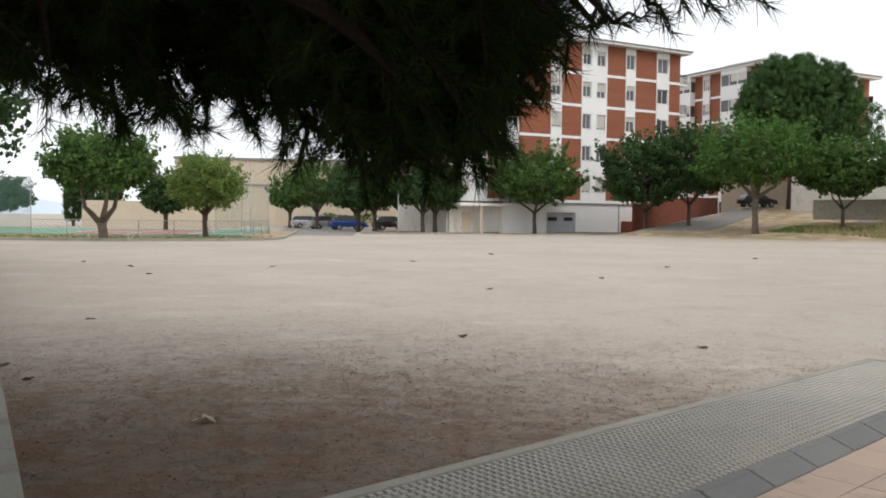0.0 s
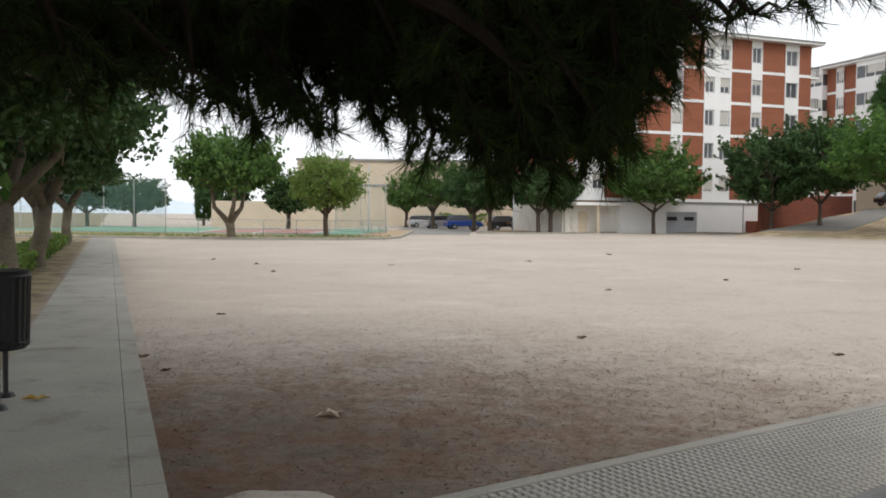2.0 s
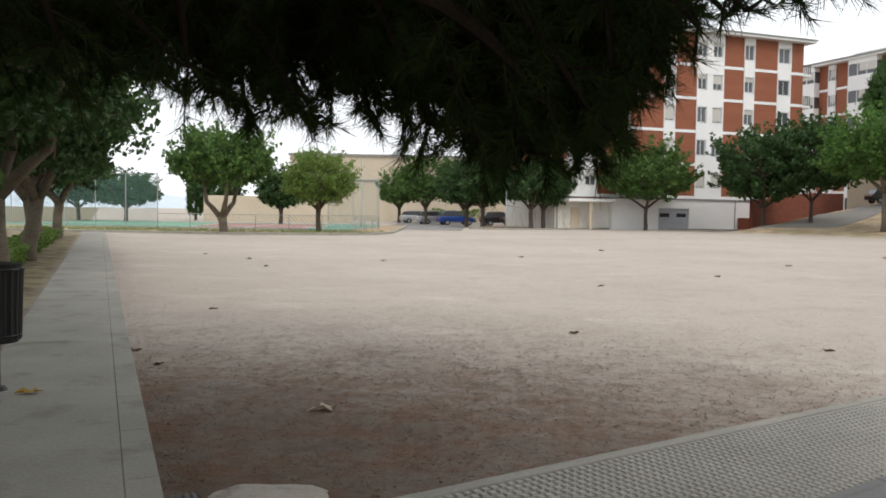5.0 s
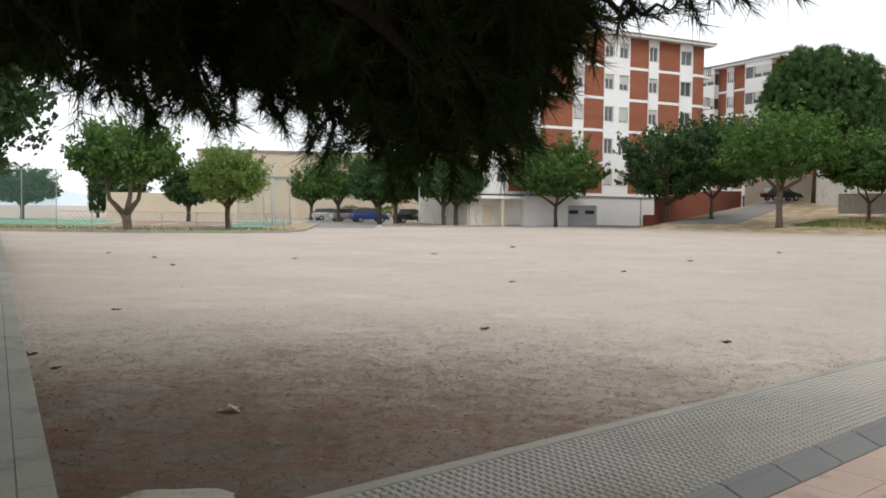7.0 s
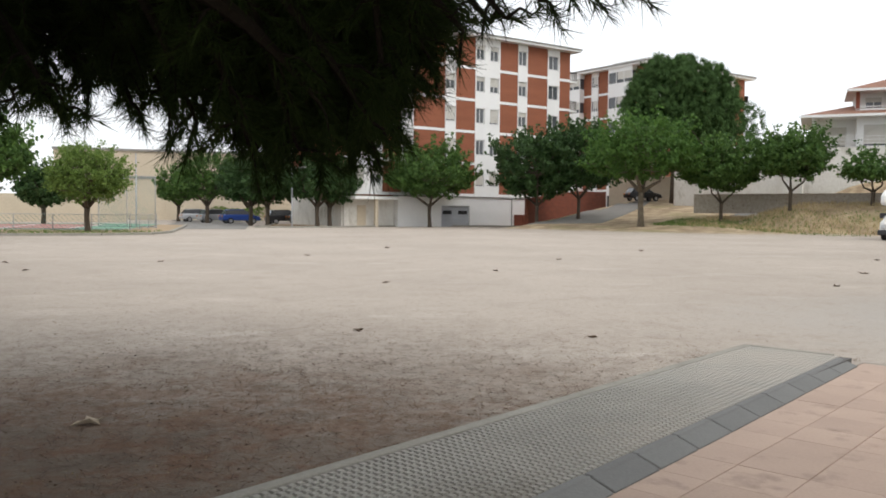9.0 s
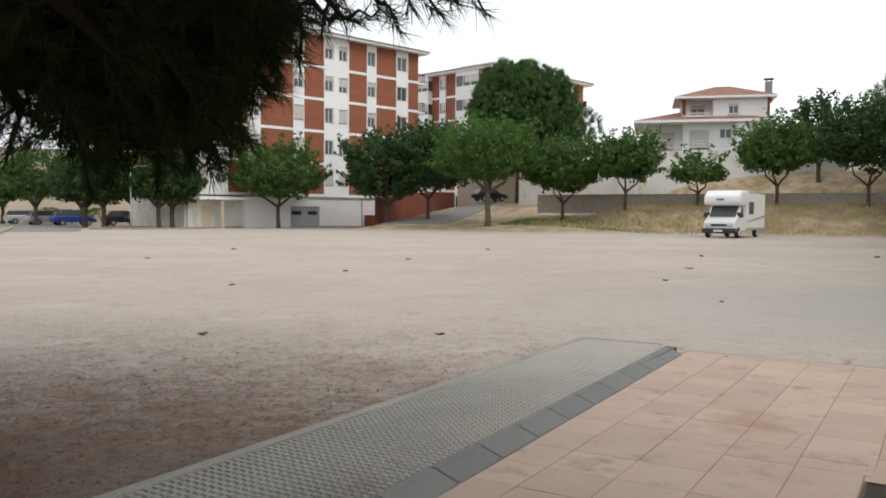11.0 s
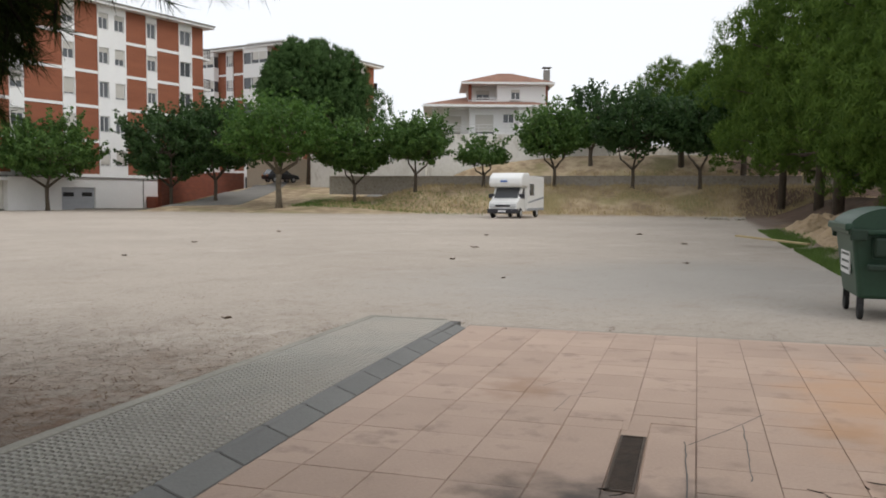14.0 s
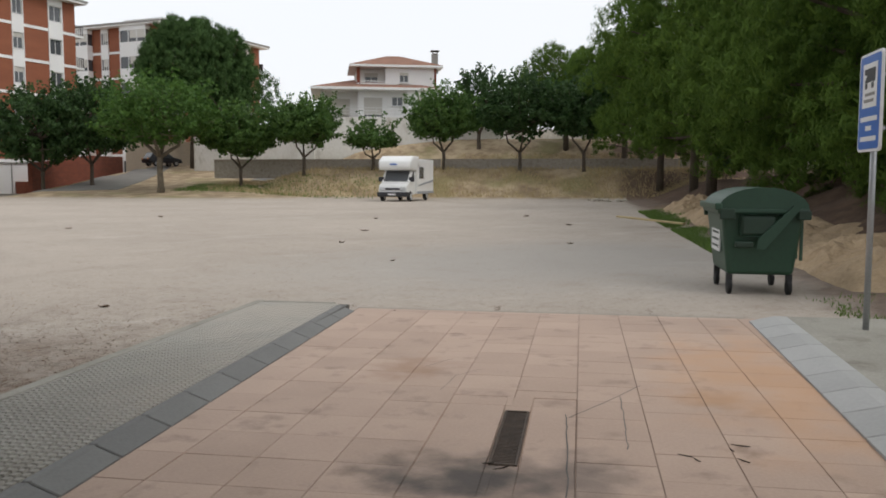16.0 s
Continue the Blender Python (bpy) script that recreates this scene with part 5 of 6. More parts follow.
# blue service sign
def service_sign():
    s = thing("road_sign", pose(8.0, 3.39, 0.09, 0, 0, TURN + 180) @ Matrix.Scale(0.955, 4), "blue service-area sign on a grey steel pole", "sign")
    part("pole", tube([(0, 0, -0.1), (0, 0, 2.66)], 0.03, 14), STEEL, s, "grey steel pole", smooth=True)
    # plate faces local -y
    def rounded(x0, x1, z0, z1, rad, y0, y1):
        pts = []
        for cx, cz, a0 in ((x1 - rad, z1 - rad, 0), (x0 + rad, z1 - rad, 90), (x0 + rad, z0 + rad, 180), (x1 - rad, z0 + rad, 270)):
            pts += [(cx + rad * math.cos(radians(a0 + k * 22.5)), cz + rad * math.sin(radians(a0 + k * 22.5))) for k in range(5)]
        return prism(pts, y0, y1)
    z0 = 1.73
    part("plate", rounded(-0.31, 0.31, z0, z0 + 0.94, 0.05, -0.055, -0.03), SIGN_WHITE, s, "white-edged sign plate")
    part("field", rounded(-0.285, 0.285, z0 + 0.025, z0 + 0.915, 0.035, -0.058, -0.0551), SIGN_BLUE, s, "blue sign field")
    panel = part("pictogram_panel", box(-0.2, 0.2, -0.0605, -0.0581, z0 + 0.42, z0 + 0.84), SIGN_WHITE, s, "white pictogram panel")
    part("pictogram", prism([(-0.14, z0 + 0.66), (0.15, z0 + 0.66), (0.15, z0 + 0.79), (-0.15, z0 + 0.79), (-0.15, z0 + 0.74), (-0.08, z0 + 0.73)], -0.063, -0.0606), BLACK_METAL, panel, "black vehicle pictogram")
    for x in (-0.1, 0.08):
        part("pictogram_wheel", box(x - 0.03, x + 0.03, -0.063, -0.0606, z0 + 0.6, z0 + 0.655, 0.0), BLACK_METAL, panel)
    for i, (a, b) in enumerate(((-0.15, 0.12), (-0.12, 0.15))):
        part("pictogram_bar", box(a, b, -0.063, -0.0606, z0 + 0.47 + i * 0.06, z0 + 0.5 + i * 0.06), GREY_TRIM, panel)
    for z, w in ((0.29, 0.23), (0.2, 0.08), (0.1, 0.22)):
        part("text_bar", box(-w, w, -0.0605, -0.0581, z0 + z, z0 + z + 0.045), SIGN_WHITE, s, "white line of lettering")
    part("bracket", box(-0.2, 0.2, -0.03, 0.03, z0 + 0.2, z0 + 0.23), STEEL, s)
    part("bracket", box(-0.2, 0.2, -0.03, 0.03, z0 + 0.7, z0 + 0.73), STEEL, s)


service_sign()


# black litter basket on two posts, on the sidewalk
def litter_bin():
    b = thing("litter_bin", pose(-4.05, 5.58, 0.116, 0, 0, 29), "black metal litter bin on posts beside the sidewalk", "litter bin")
    bm = tube([(0, 0, 0.40), (0, 0, 0.42), (0, 0, 0.95), (0, 0, 0.97), (0, 0, 0.955), (0, 0, 0.45)], [0.165, 0.178, 0.194, 0.2, 0.18, 0.165], 24, None, False)
    bm.faces.new([v for v in bm.verts if abs(v.co.z - 0.40) < 1e-4][::-1])
    part("basket", bm, BLACK_METAL, b)
    for k in range(24):
        a = 6.283 * k / 24
        part("slat", tube([(0.181 * math.cos(a), 0.181 * math.sin(a), 0.42), (0.197 * math.cos(a), 0.197 * math.sin(a), 0.93)], 0.008, 5), BLACK_METAL, b)
    for z, r in ((0.45, 0.184), (0.93, 0.202)):
        bm = bmesh.new()
        ring = [(r * math.cos(6.283 * k / 24), r * math.sin(6.283 * k / 24), z) for k in range(25)]
        tube(ring, 0.011, 6, bm, False)
        part("hoop", bm, BLACK_METAL, b)
    for y in (-0.23, 0.23):
        part("post", tube([(0, y, 0), (0, y, 0.92)], 0.02, 8), BLACK_METAL, b)
        part("foot", tube([(0, y, 0), (0, y, 0.03)], [0.07, 0.05], 12), BLACK_METAL, b)
        part("pivot", tube([(0, y, 0.75), (0, y * 0.8, 0.75)], 0.015, 8), BLACK_METAL, b)


litter_bin()


# ---------- sports court, fence, kerbs on the far left ----------
def far_kerb(points, name, label, h=0.14, w=0.22):
    for k, (a, b) in enumerate(zip(points, points[1:])):
        a, b = Vector(a), Vector(b)
        bm = box(0, (b - a).length - 0.01, -w / 2, w / 2, -0.05, h, 0.02)
        bm.transform(pose(a.x, a.y, 0, 0, 0, math.degrees(math.atan2(b.y - a.y, b.x - a.x))))
        structure(name if not k else "%s.%03d" % (name, k), bm, CONCRETE, label)


court_edge = [(-40, 47.5), (-32, 46.6), (-25.4, 46.2), (-18.3, 46.6), (-13, 48.2), (-10.8, 50.5), (-10.4, 54), (-11.2, 60), (-12.2, 68), (-14, 80)]
far_kerb(court_edge, "kerb_court", "pale concrete kerb round the court verge")
far_kerb([(-6.9, 71.5), (-6.2, 78), (-6.6, 88)], "kerb_island", "pale kerb of the earth island")
far_kerb([(-6.9, 71.5), (-3, 72.6), (1.5, 76.5), (5.5, 81.4), (9.0, 83.2), (14.5, 85.2), (20, 83.5)], "kerb_front", "pale kerb along the white garage front")
bm = bmesh.new()
vs = [bm.verts.new((x, y, 0.05)) for x, y in ((-40, 47.5), (-25.4, 46.3), (-18.3, 46.7), (-13, 48.3), (-10.9, 50.6), (-10.5, 54), (-11.3, 60), (-12.3, 68), (-14, 80), (-44, 80))]
bm.faces.new(vs)
structure("verge", bm, SOIL, "earth verge round the court")
bm = bmesh.new()
vs = [bm.verts.new((x, y, 0.055)) for x, y in ((-6.8, 71.7), (-3, 72.8), (1.5, 76.7), (5.4, 81.6), (4, 89), (-6.5, 88))]
bm.faces.new(vs)
structure("island", bm, SOIL, "earth island with trees")
bm = bmesh.new()
for x0, x1, y0, y1, z in ((-46, -14.6, 58.5, 82, 0.07),):
    bm.faces.new([bm.verts.new(v) for v in ((x0, y0, z), (x1, y0, z), (x1 - 2, y1, z), (x0, y1, z))])
structure("court", bm, COURT_GREEN, "green painted court surface")
bm = bmesh.new()
bm.faces.new([bm.verts.new(v) for v in ((-27.5, 60, 0.078), (-18.5, 60, 0.078), (-20.5, 78, 0.078), (-32, 78, 0.078))])
structure("court_red", bm, COURT_RED, "red painted playing area")
for k, (x0, y0, x1, y1) in enumerate(((-27.4, 60.1, -31.9, 78), (-18.6, 60.1, -20.6, 78), (-23, 60.1, -26.2, 78), (-27.4, 60.2, -18.6, 60.2), (-29.2, 68, -19.5, 68))):
    a, b = Vector((x0, y0, 0)), Vector((x1, y1, 0))
    bm = box(0, (b - a).length, -0.06, 0.06, 0.08, 0.086)
    bm.transform(pose(a.x, a.y, 0, 0, 0, math.degrees(math.atan2(y1 - y0, x1 - x0))))
    structure("court_line" if not k else "court_line.%03d" % k, bm, SIGN_WHITE, "white painted court line")


def mesh_fence(a, b, h, label, pitch=0.3, bays=3.0, gauge=0.007):
    """A wire-mesh fence with posts between two points."""
    a, b = Vector(a), Vector(b)
    L = (b - a).length
    f = thing("fence", pose(a.x, a.y, 0, 0, 0, math.degrees(math.atan2(b.y - a.y, b.x - a.x))), label, "fence", "court fences")
    n = max(1, round(L / bays))
    for i in range(n + 1):
        part("post", tube([(L * i / n, 0, -0.1), (L * i / n, 0, h)], 0.035, 8), STEEL, f)
    verts, faces = [], []
    def wire(p, q, w=gauge):
        k = len(verts)
        verts.extend(((p[0] - w, 0, p[1] - w), (p[0] + w, 0, p[1] + w), (q[0] + w, 0, q[1] + w), (q[0] - w, 0, q[1] - w)))
        faces.append((k, k + 1, k + 2, k + 3))
    t = -h
    while t < L:
        x0, x1 = max(t, 0), min(t + h, L)
        wire((x0, x0 - t), (x1, x1 - t))
        wire((x0, h - (x0 - t)), (x1, h - (x1 - t)))
        t += pitch
    net = new("netting", raw("netting", verts, faces, FENCE_GREEN))
    net.parent = f
    net["kind"] = "stuff"
    for z in (0.15, h):
        part("rail", tube([(0, 0, z), (L, 0, z)], 0.02, 6), STEEL, f)


mesh_fence((-46, 63), (-28.3, 57.3), 4.0, "tall green wire fence at the end of the court", 0.16, 3.0, 0.011)
mesh_fence((-18.2, 66.8), (-13.9, 66.3), 4.0, "tall green wire fence at the corner of the court", 0.16, 2.15, 0.007)
mesh_fence((-28.3, 57.3), (-13.8, 58.0), 1.1, "low wire fence along the court", 0.3, 2.6)
mesh_fence((-13.8, 58.0), (-13.8, 66.2), 1.1, "low wire fence along the court", 0.3, 2.6)


def lamp_post(m, h, label, top=True):
    p = thing("street_lamp", m, label, "street lamp", "street lamps")
    part("pole", tube([(0, 0, -0.1), (0, 0, 0.3), (0, 0, h)], [0.09, 0.07, 0.045], 10), STEEL, p, smooth=True)
    part("base", box(-0.13, 0.13, -0.13, 0.13, 0, 0.05, 0.01), STEEL, p)
    if top:
        part("arm", tube([(0, 0, h - 0.1), (0.5, 0, h + 0.15), (1.0, 0, h + 0.2)], 0.03, 8), STEEL, p)
        part("lantern", box(0.9, 1.45, -0.12, 0.12, h + 0.13, h + 0.27, 0.03), GREY_TRIM, p)


lamp_post(planted(-3.08, 76.2, 30), 5.2, "grey steel lamp post on the earth island")
lamp_post(planted(-13.0, 72, 120), 6.0, "plain grey steel pole behind the court fence", False)

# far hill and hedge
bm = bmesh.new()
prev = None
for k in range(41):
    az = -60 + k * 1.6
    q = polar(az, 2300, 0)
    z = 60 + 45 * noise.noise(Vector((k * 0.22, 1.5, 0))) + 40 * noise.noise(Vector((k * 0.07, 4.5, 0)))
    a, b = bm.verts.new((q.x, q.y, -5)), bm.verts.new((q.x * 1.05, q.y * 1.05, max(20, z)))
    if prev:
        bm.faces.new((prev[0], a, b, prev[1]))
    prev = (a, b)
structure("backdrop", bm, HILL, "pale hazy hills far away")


def hedge(name, a, b, h, w, leaf, label, seed):
    a, b = Vector(a), Vector(b)
    r = random.Random(seed)
    L = (b - a).length
    pts = []
    for i in range(int(L * (170 if h < 3 else 330))):
        x, y, z = r.uniform(0, L), r.uniform(-w, w), h * r.random() ** 0.6
        top = h * (0.85 + 0.3 * noise.noise(Vector((x * 0.6, seed, 0))))
        pts.append((x, y, min(z, top)))
    ob = new(name, leaf_cloud(name, pts, 0.22 if h < 3 else 0.36, leaf, seed))
    ob.matrix_basis = pose(a.x, a.y, ground_z(a.x, a.y), 0, 0, math.degrees(math.atan2(b.y - a.y, b.x - a.x)))
    tagged(ob, label, "hedge", "", "stuff")


hedge("hedge", (-15.5, 108, 0), (-9, 104, 0), 1.9, 0.7, LEAF_OLIVE, "clipped green hedge at the end of the street", 5)
hedge("hedge", (-36.0, 38.0, 0), (-19.5, 8.0, 0), 3.6, 1.0, LEAF_OLIVE, "green hedge behind the row of trees", 8)
for a_, b_, h_, s_ in ((70, 40, 3.2, 9), (40, 9, 3.6, 10)):
    q0, q1 = KU * a_ + KN * -11.5, KU * b_ + KN * -10.5
    hedge("undergrowth", q0, q1, h_, 1.3, LEAF_DARK, "dark scrub under the pines", s_)
hedge("undergrowth", (-25.5, 40.0, 0), (-11.0, 14.5, 0), 0.45, 0.5, LEAF_OLIVE, "low weeds between the trees beside the sidewalk", 7)
# ---------- dry grass, green grass, weeds ----------
def blades(name, places, height, width, mat, label, seed):
    """Thin bent blades at the given places."""
    r = np.random.RandomState(seed)
    c = np.asarray(places)
    n = len(c)
    a = r.uniform(0, 6.283, n)
    side = np.stack([np.cos(a), np.sin(a), np.zeros(n)], 1) * width
    h = height * r.uniform(0.4, 1.25, (n, 1))
    tip = c + np.stack([r.normal(0, 0.35, n), r.normal(0, 0.35, n), np.ones(n)], 1) * h
    v = np.stack([c - side, c + side, tip], 1).reshape(-1, 3)
    f = (np.arange(n)[:, None] * 3 + np.arange(3)).tolist()
    ob = new(name, raw(name, v.tolist(), f, mat))
    return tagged(ob, label, "grass", "", "stuff")


rg = random.Random(17)
dry = []
while len(dry) < 14000:
    u, n = rg.uniform(63.8, 71.8), rg.uniform(-12, 31)
    q = KU * u + KN * n
    if noise.noise(Vector((q.x * 0.3, q.y * 0.3, 0))) + rg.random() * 0.7 > 0.15 and ground_z(q.x, q.y) > 0.1:
        dry.append((q.x, q.y, ground_z(q.x, q.y) - 0.02))
blades("dry_grass", dry, 0.32, 0.025, DRY_STALK, "dry straw-coloured grass on the bank", 1)
dry = []
while len(dry) < 5000:
    u, n = rg.uniform(79, 84), rg.uniform(-18, 12)
    q = KU * u + KN * n
    dry.append((q.x, q.y, ground_z(q.x, q.y) - 0.02))
blades("dry_grass", dry, 0.35, 0.04, DRY_STALK, "dry straw-coloured grass above the road", 2)
green = []
while len(green) < 16000:
    u, n = rg.uniform(15.5, 40), -2.75 - abs(rg.gauss(0, 0.42))
    q = KU * u + KN * n
    if noise.noise(Vector((q.x * 0.5, q.y * 0.5, 5))) + rg.random() * 0.5 > 0.12:
        green.append((q.x, q.y, ground_z(q.x, q.y) - 0.02))
blades("green_grass", green, 0.13, 0.012, GREEN_BLADE, "green grass along the edge of the lot", 3)
tip_green = []
while len(tip_green) < 3500:
    u, n = rg.uniform(63.5, 69), rg.uniform(16, 33)
    q = KU * u + KN * n
    if rg.random() < (n - 12) / 22:
        tip_green.append((q.x, q.y, ground_z(q.x, q.y) - 0.02))
blades("green_grass", tip_green, 0.25, 0.03, GREEN_BLADE, "patchy green grass at the tip of the bank", 4)
weeds = []
while len(weeds) < 420:
    u, n = rg.uniform(8.9, 11.0), rg.uniform(-4.6, -2.9)
    q = KU * u + KN * n
    if noise.noise(Vector((q.x * 1.6, q.y * 1.6, 2))) + rg.random() * 0.4 > 0.2:
        weeds.append((q.x, q.y, ground_z(q.x, q.y) - 0.01))
blades("weeds", weeds, 0.075, 0.012, GREEN_BLADE, "sparse weeds beside the refuse container", 5)
verge = []
while len(verge) < 3000:
    x = rg.uniform(-36, -11.5)
    verge.append((x, 47.4 + max(0, (x + 18) * 0.26) + rg.uniform(0, 8), 0.04))
blades("verge_grass", verge, 0.16, 0.025, GREEN_BLADE, "patchy grass on the verge by the court", 6)

# ---------- litter on the ground ----------
def crumpled_leaf(name, m, size, mat, label, seed):
    r = random.Random(seed)
    bm = bmesh.new()
    ring = []
    for k in range(11):
        a = 6.283 * k / 11
        rad = size * (0.75 + 0.4 * r.random()) * (1.35 if k % 3 == 0 else 0.8)
        ring.append(bm.verts.new((math.cos(a) * rad * 1.25, math.sin(a) * rad * 0.8, size * r.uniform(0.05, 0.65))))
    c = bm.verts.new((0, 0, size * 0.12))
    for k in range(11):
        bm.faces.new((ring[k], ring[(k + 1) % 11], c))
    ext = bmesh.ops.extrude_face_region(bm, geom=bm.faces[:])
    bmesh.ops.translate(bm, verts=[v for v in ext["geom"] if isinstance(v, bmesh.types.BMVert)], vec=(0, 0, -0.004))
    bmesh.ops.recalc_face_normals(bm, faces=bm.faces[:])
    return whole(name, bm, mat, label, "leaf", "fallen leaves", m)


crumpled_leaf("fallen_leaf", pose(-1.72, 6.08, 0.004, 0, 0, 20), 0.075, PALE_LEAF, "pale curled dry leaf lying on the sand", 1)
spots = ((-5.02, 11.9, 0.07), (0.25, 10.5, 0.1), (3.05, 9.75, 0.08), (-4.35, 8.2, 0.1), (-3.75, 7.55, 0.07), (-9.0, 24.0, 0.12), (-7.4, 21.0, 0.1), (-11.2, 26.0, 0.12), (-5.0, 24.5, 0.1), (4.0, 21.0, 0.12), (7.0, 26.0, 0.12), (1.0, 17.5, 0.1), (10.5, 16.5, 0.12), (13.5, 20.0, 0.15), (8.9, 12.2, 0.07), (14.5, 13.0, 0.1), (20.5, 18.5, 0.14), (18.0, 26.0, 0.16), (24.0, 24.0, 0.16), (-1.0, 28.0, 0.12), (12.0, 32.0, 0.18), (2.0, 34.0, 0.15))
for k, (x, y, s) in enumerate(spots):
    crumpled_leaf("dead_leaf", pose(x, y, 0.004, 0, 0, k * 67), s * 0.62, DEAD_LEAF, "brown dead leaves lying on the sandy lot", 10 + k)
# pine litter and small grit, past counting
pts = []
for i in range(9000):
    x, y = rg.gauss(-1.3, 2.6), rg.gauss(5.8, 2.3)
    if y > 2.5 and (x * KN.x + y * KN.y) > 3.75:
        pts.append((x, y, 0.006))
r_ = np.random.RandomState(5)
c = np.asarray(pts)
n = len(c)
a = r_.uniform(0, 6.283, n)
d = np.stack([np.cos(a), np.sin(a), r_.uniform(0, 0.12, n)], 1) * r_.uniform(0.03, 0.075, (n, 1))
s = np.stack([-np.sin(a), np.cos(a), np.zeros(n)], 1) * 0.0028
v = np.stack([c - d - s, c - d + s, c + d + s, c + d - s], 1).reshape(-1, 3)
tagged(new("pine_litter", raw("pine_litter", v.tolist(), (np.arange(n)[:, None] * 4 + np.arange(4)).tolist(), DEAD_LEAF)), "brown pine needles scattered on the sand", "litter", "", "stuff")
pts = []
while len(pts) < 4500:
    az, dd = rg.uniform(-34, 56), 4 + 30 * rg.random() ** 1.7
    q = polar(az, dd)
    un_u, un_n = q.x * KU.x + q.y * KU.y, q.x * KN.x + q.y * KN.y
    if un_n > 3.7 or un_u > 9.8:
        if un_n > -2.4:
            pts.append((q.x, q.y, 0.0))
c = np.asarray(pts)
n = len(c)
k = r_.uniform(0.003, 0.010, (n, 1))
base = np.array([(1, 0, -0.2), (-0.5, 0.87, -0.2), (-0.5, -0.87, -0.2), (0, 0, 0.8)])
v = (c[:, None, :] + base[None] * k[:, None, :] * r_.uniform(0.7, 1.4, (n, 4, 1))).reshape(-1, 3)
f = (np.arange(n)[:, None, None] * 4 + np.array(((0, 1, 3), (1, 2, 3), (2, 0, 3)))).reshape(-1, 3).tolist()
tagged(new("grit", raw("grit", v.tolist(), f, SOIL)), "small pale and dark grit on the sand", "grit", "", "stuff")
# crumbs of bark, cones and leaf under the near tree and along the paving's edge
pts = []
while len(pts) < 8500:
    x, y = rg.gauss(-0.8, 3.4), 3.2 + abs(rg.gauss(0, 4.2))
    if (x * KN.x + y * KN.y) > 3.62 and (x + 1.15) * 0.8686 + (y - 2.51) * 0.4955 > 0.03:
        pts.append((x, y, 0.003, 1.0))
for u_, n_, lu_, ln_, k_ in ((8.45, 3.72, 0.4, 0.1, 240), (5.9, 3.68, 0.55, 0.09, 300), (9.38, 0.8, 0.3, 0.06, 120), (9.36, -0.9, 0.5, 0.05, 90), (3.6, 3.68, 0.8, 0.08, 160), (9.3, 2.5, 0.2, 0.08, 60)):
    for i in range(k_):
        q = KU * (u_ + rg.gauss(0, lu_ * 0.6)) + KN * (n_ + abs(rg.gauss(0, ln_)) * (1 if n_ > 3 else 0) + rg.gauss(0, 0.02))
        pts.append((q.x, q.y, 0.004, 0.8))
for i in range(700):
    t_ = rg.uniform(0.5, 24)
    q = SIDE_A + SIDE_D * t_ + Vector((0.8686, 0.4955, 0)) * abs(rg.gauss(0, 0.14))
    pts.append((q.x, q.y, 0.004, 1.0))
c = np.asarray(pts)
n = len(c)
k = c[:, 3:4] * r_.uniform(0.005, 0.015, (n, 1)) * r_.uniform(0.4, 1.0, (n, 1))
a = r_.uniform(0, 6.283, (n, 1)) + np.array((0, 1.4, 3.0, 4.5))[None] + r_.normal(0, 0.3, (n, 4))
rad = k * r_.uniform(0.5, 1.5, (n, 4))
v = np.stack([c[:, :1] + np.cos(a) * rad, c[:, 1:2] + np.sin(a) * rad * 0.7, c[:, 2:3] + rad * r_.uniform(-0.1, 0.5, (n, 4))], 2)
v = np.concatenate([v, np.stack([c[:, 0], c[:, 1], c[:, 2] + k[:, 0] * 0.5], 1)[:, None]], 1).reshape(-1, 3)
f = (np.arange(n)[:, None, None] * 5 + np.array(((0, 1, 4), (1, 2, 4), (2, 3, 4), (3, 0, 4)))).reshape(-1, 3).tolist()
tagged(new("bark_crumbs", raw("bark_crumbs", v.tolist(), f, DEAD_LEAF)), "dark crumbs of bark and leaf on the sand", "litter", "", "stuff")
# a lump of spilt cement and a small grate where sidewalk and paving meet
bm = bmesh.new()
ring = []
for k in range(26):
    a = 6.283 * k / 26
    w = 1 + 0.35 * noise.noise(Vector((math.cos(a) * 1.3, math.sin(a) * 1.3, 4.0)))
    ring.append([bm.verts.new((math.cos(a) * 0.36 * w * f_, math.sin(a) * 0.24 * w * f_, z)) for f_, z in ((1.0, -0.01), (0.85, 0.014), (0.4, 0.024))])
top = bm.verts.new((0, 0, 0.026))
for p_, q_ in zip(ring, ring[1:] + ring[:1]):
    for j in range(2):
        bm.faces.new((p_[j], q_[j], q_[j + 1], p_[j + 1]))
    bm.faces.new((p_[2], q_[2], top))
whole("cement_lump", bm, CEMENT, "flat pale lump of spilt cement on the sand", "cement", "", pose(-1.47, 4.16, 0, 0, 0, -8), True)
grate = thing("ground_grate", pose(-1.93, 4.02, 0.0, 0, 0, 30), "small dark iron grate set in the sand", "grate")
part("grate_frame", box(-0.13, 0.13, -0.09, 0.09, -0.03, 0.006, 0.004), RUST_GRATE, grate)
for k in range(6):
    part("grate_bar", box(-0.11 + k * 0.04, -0.09 + k * 0.04, -0.075, 0.075, 0.0062, 0.016), BLACK_METAL, grate)
for x, y, z, s_, t_ in ((-3.86, 5.72, 0.122, 0.06, 10), (-4.75, 5.55, 0.01, 0.06, 70), (-4.95, 6.0, 0.01, 0.055, 130), (-5.1, 6.5, 0.01, 0.06, 200)):
    crumpled_leaf("fallen_leaf", pose(x, y, z, 0, 0, t_), s_, YELLOW_LEAF, "yellow fallen leaf beside the litter bin", int(t_))
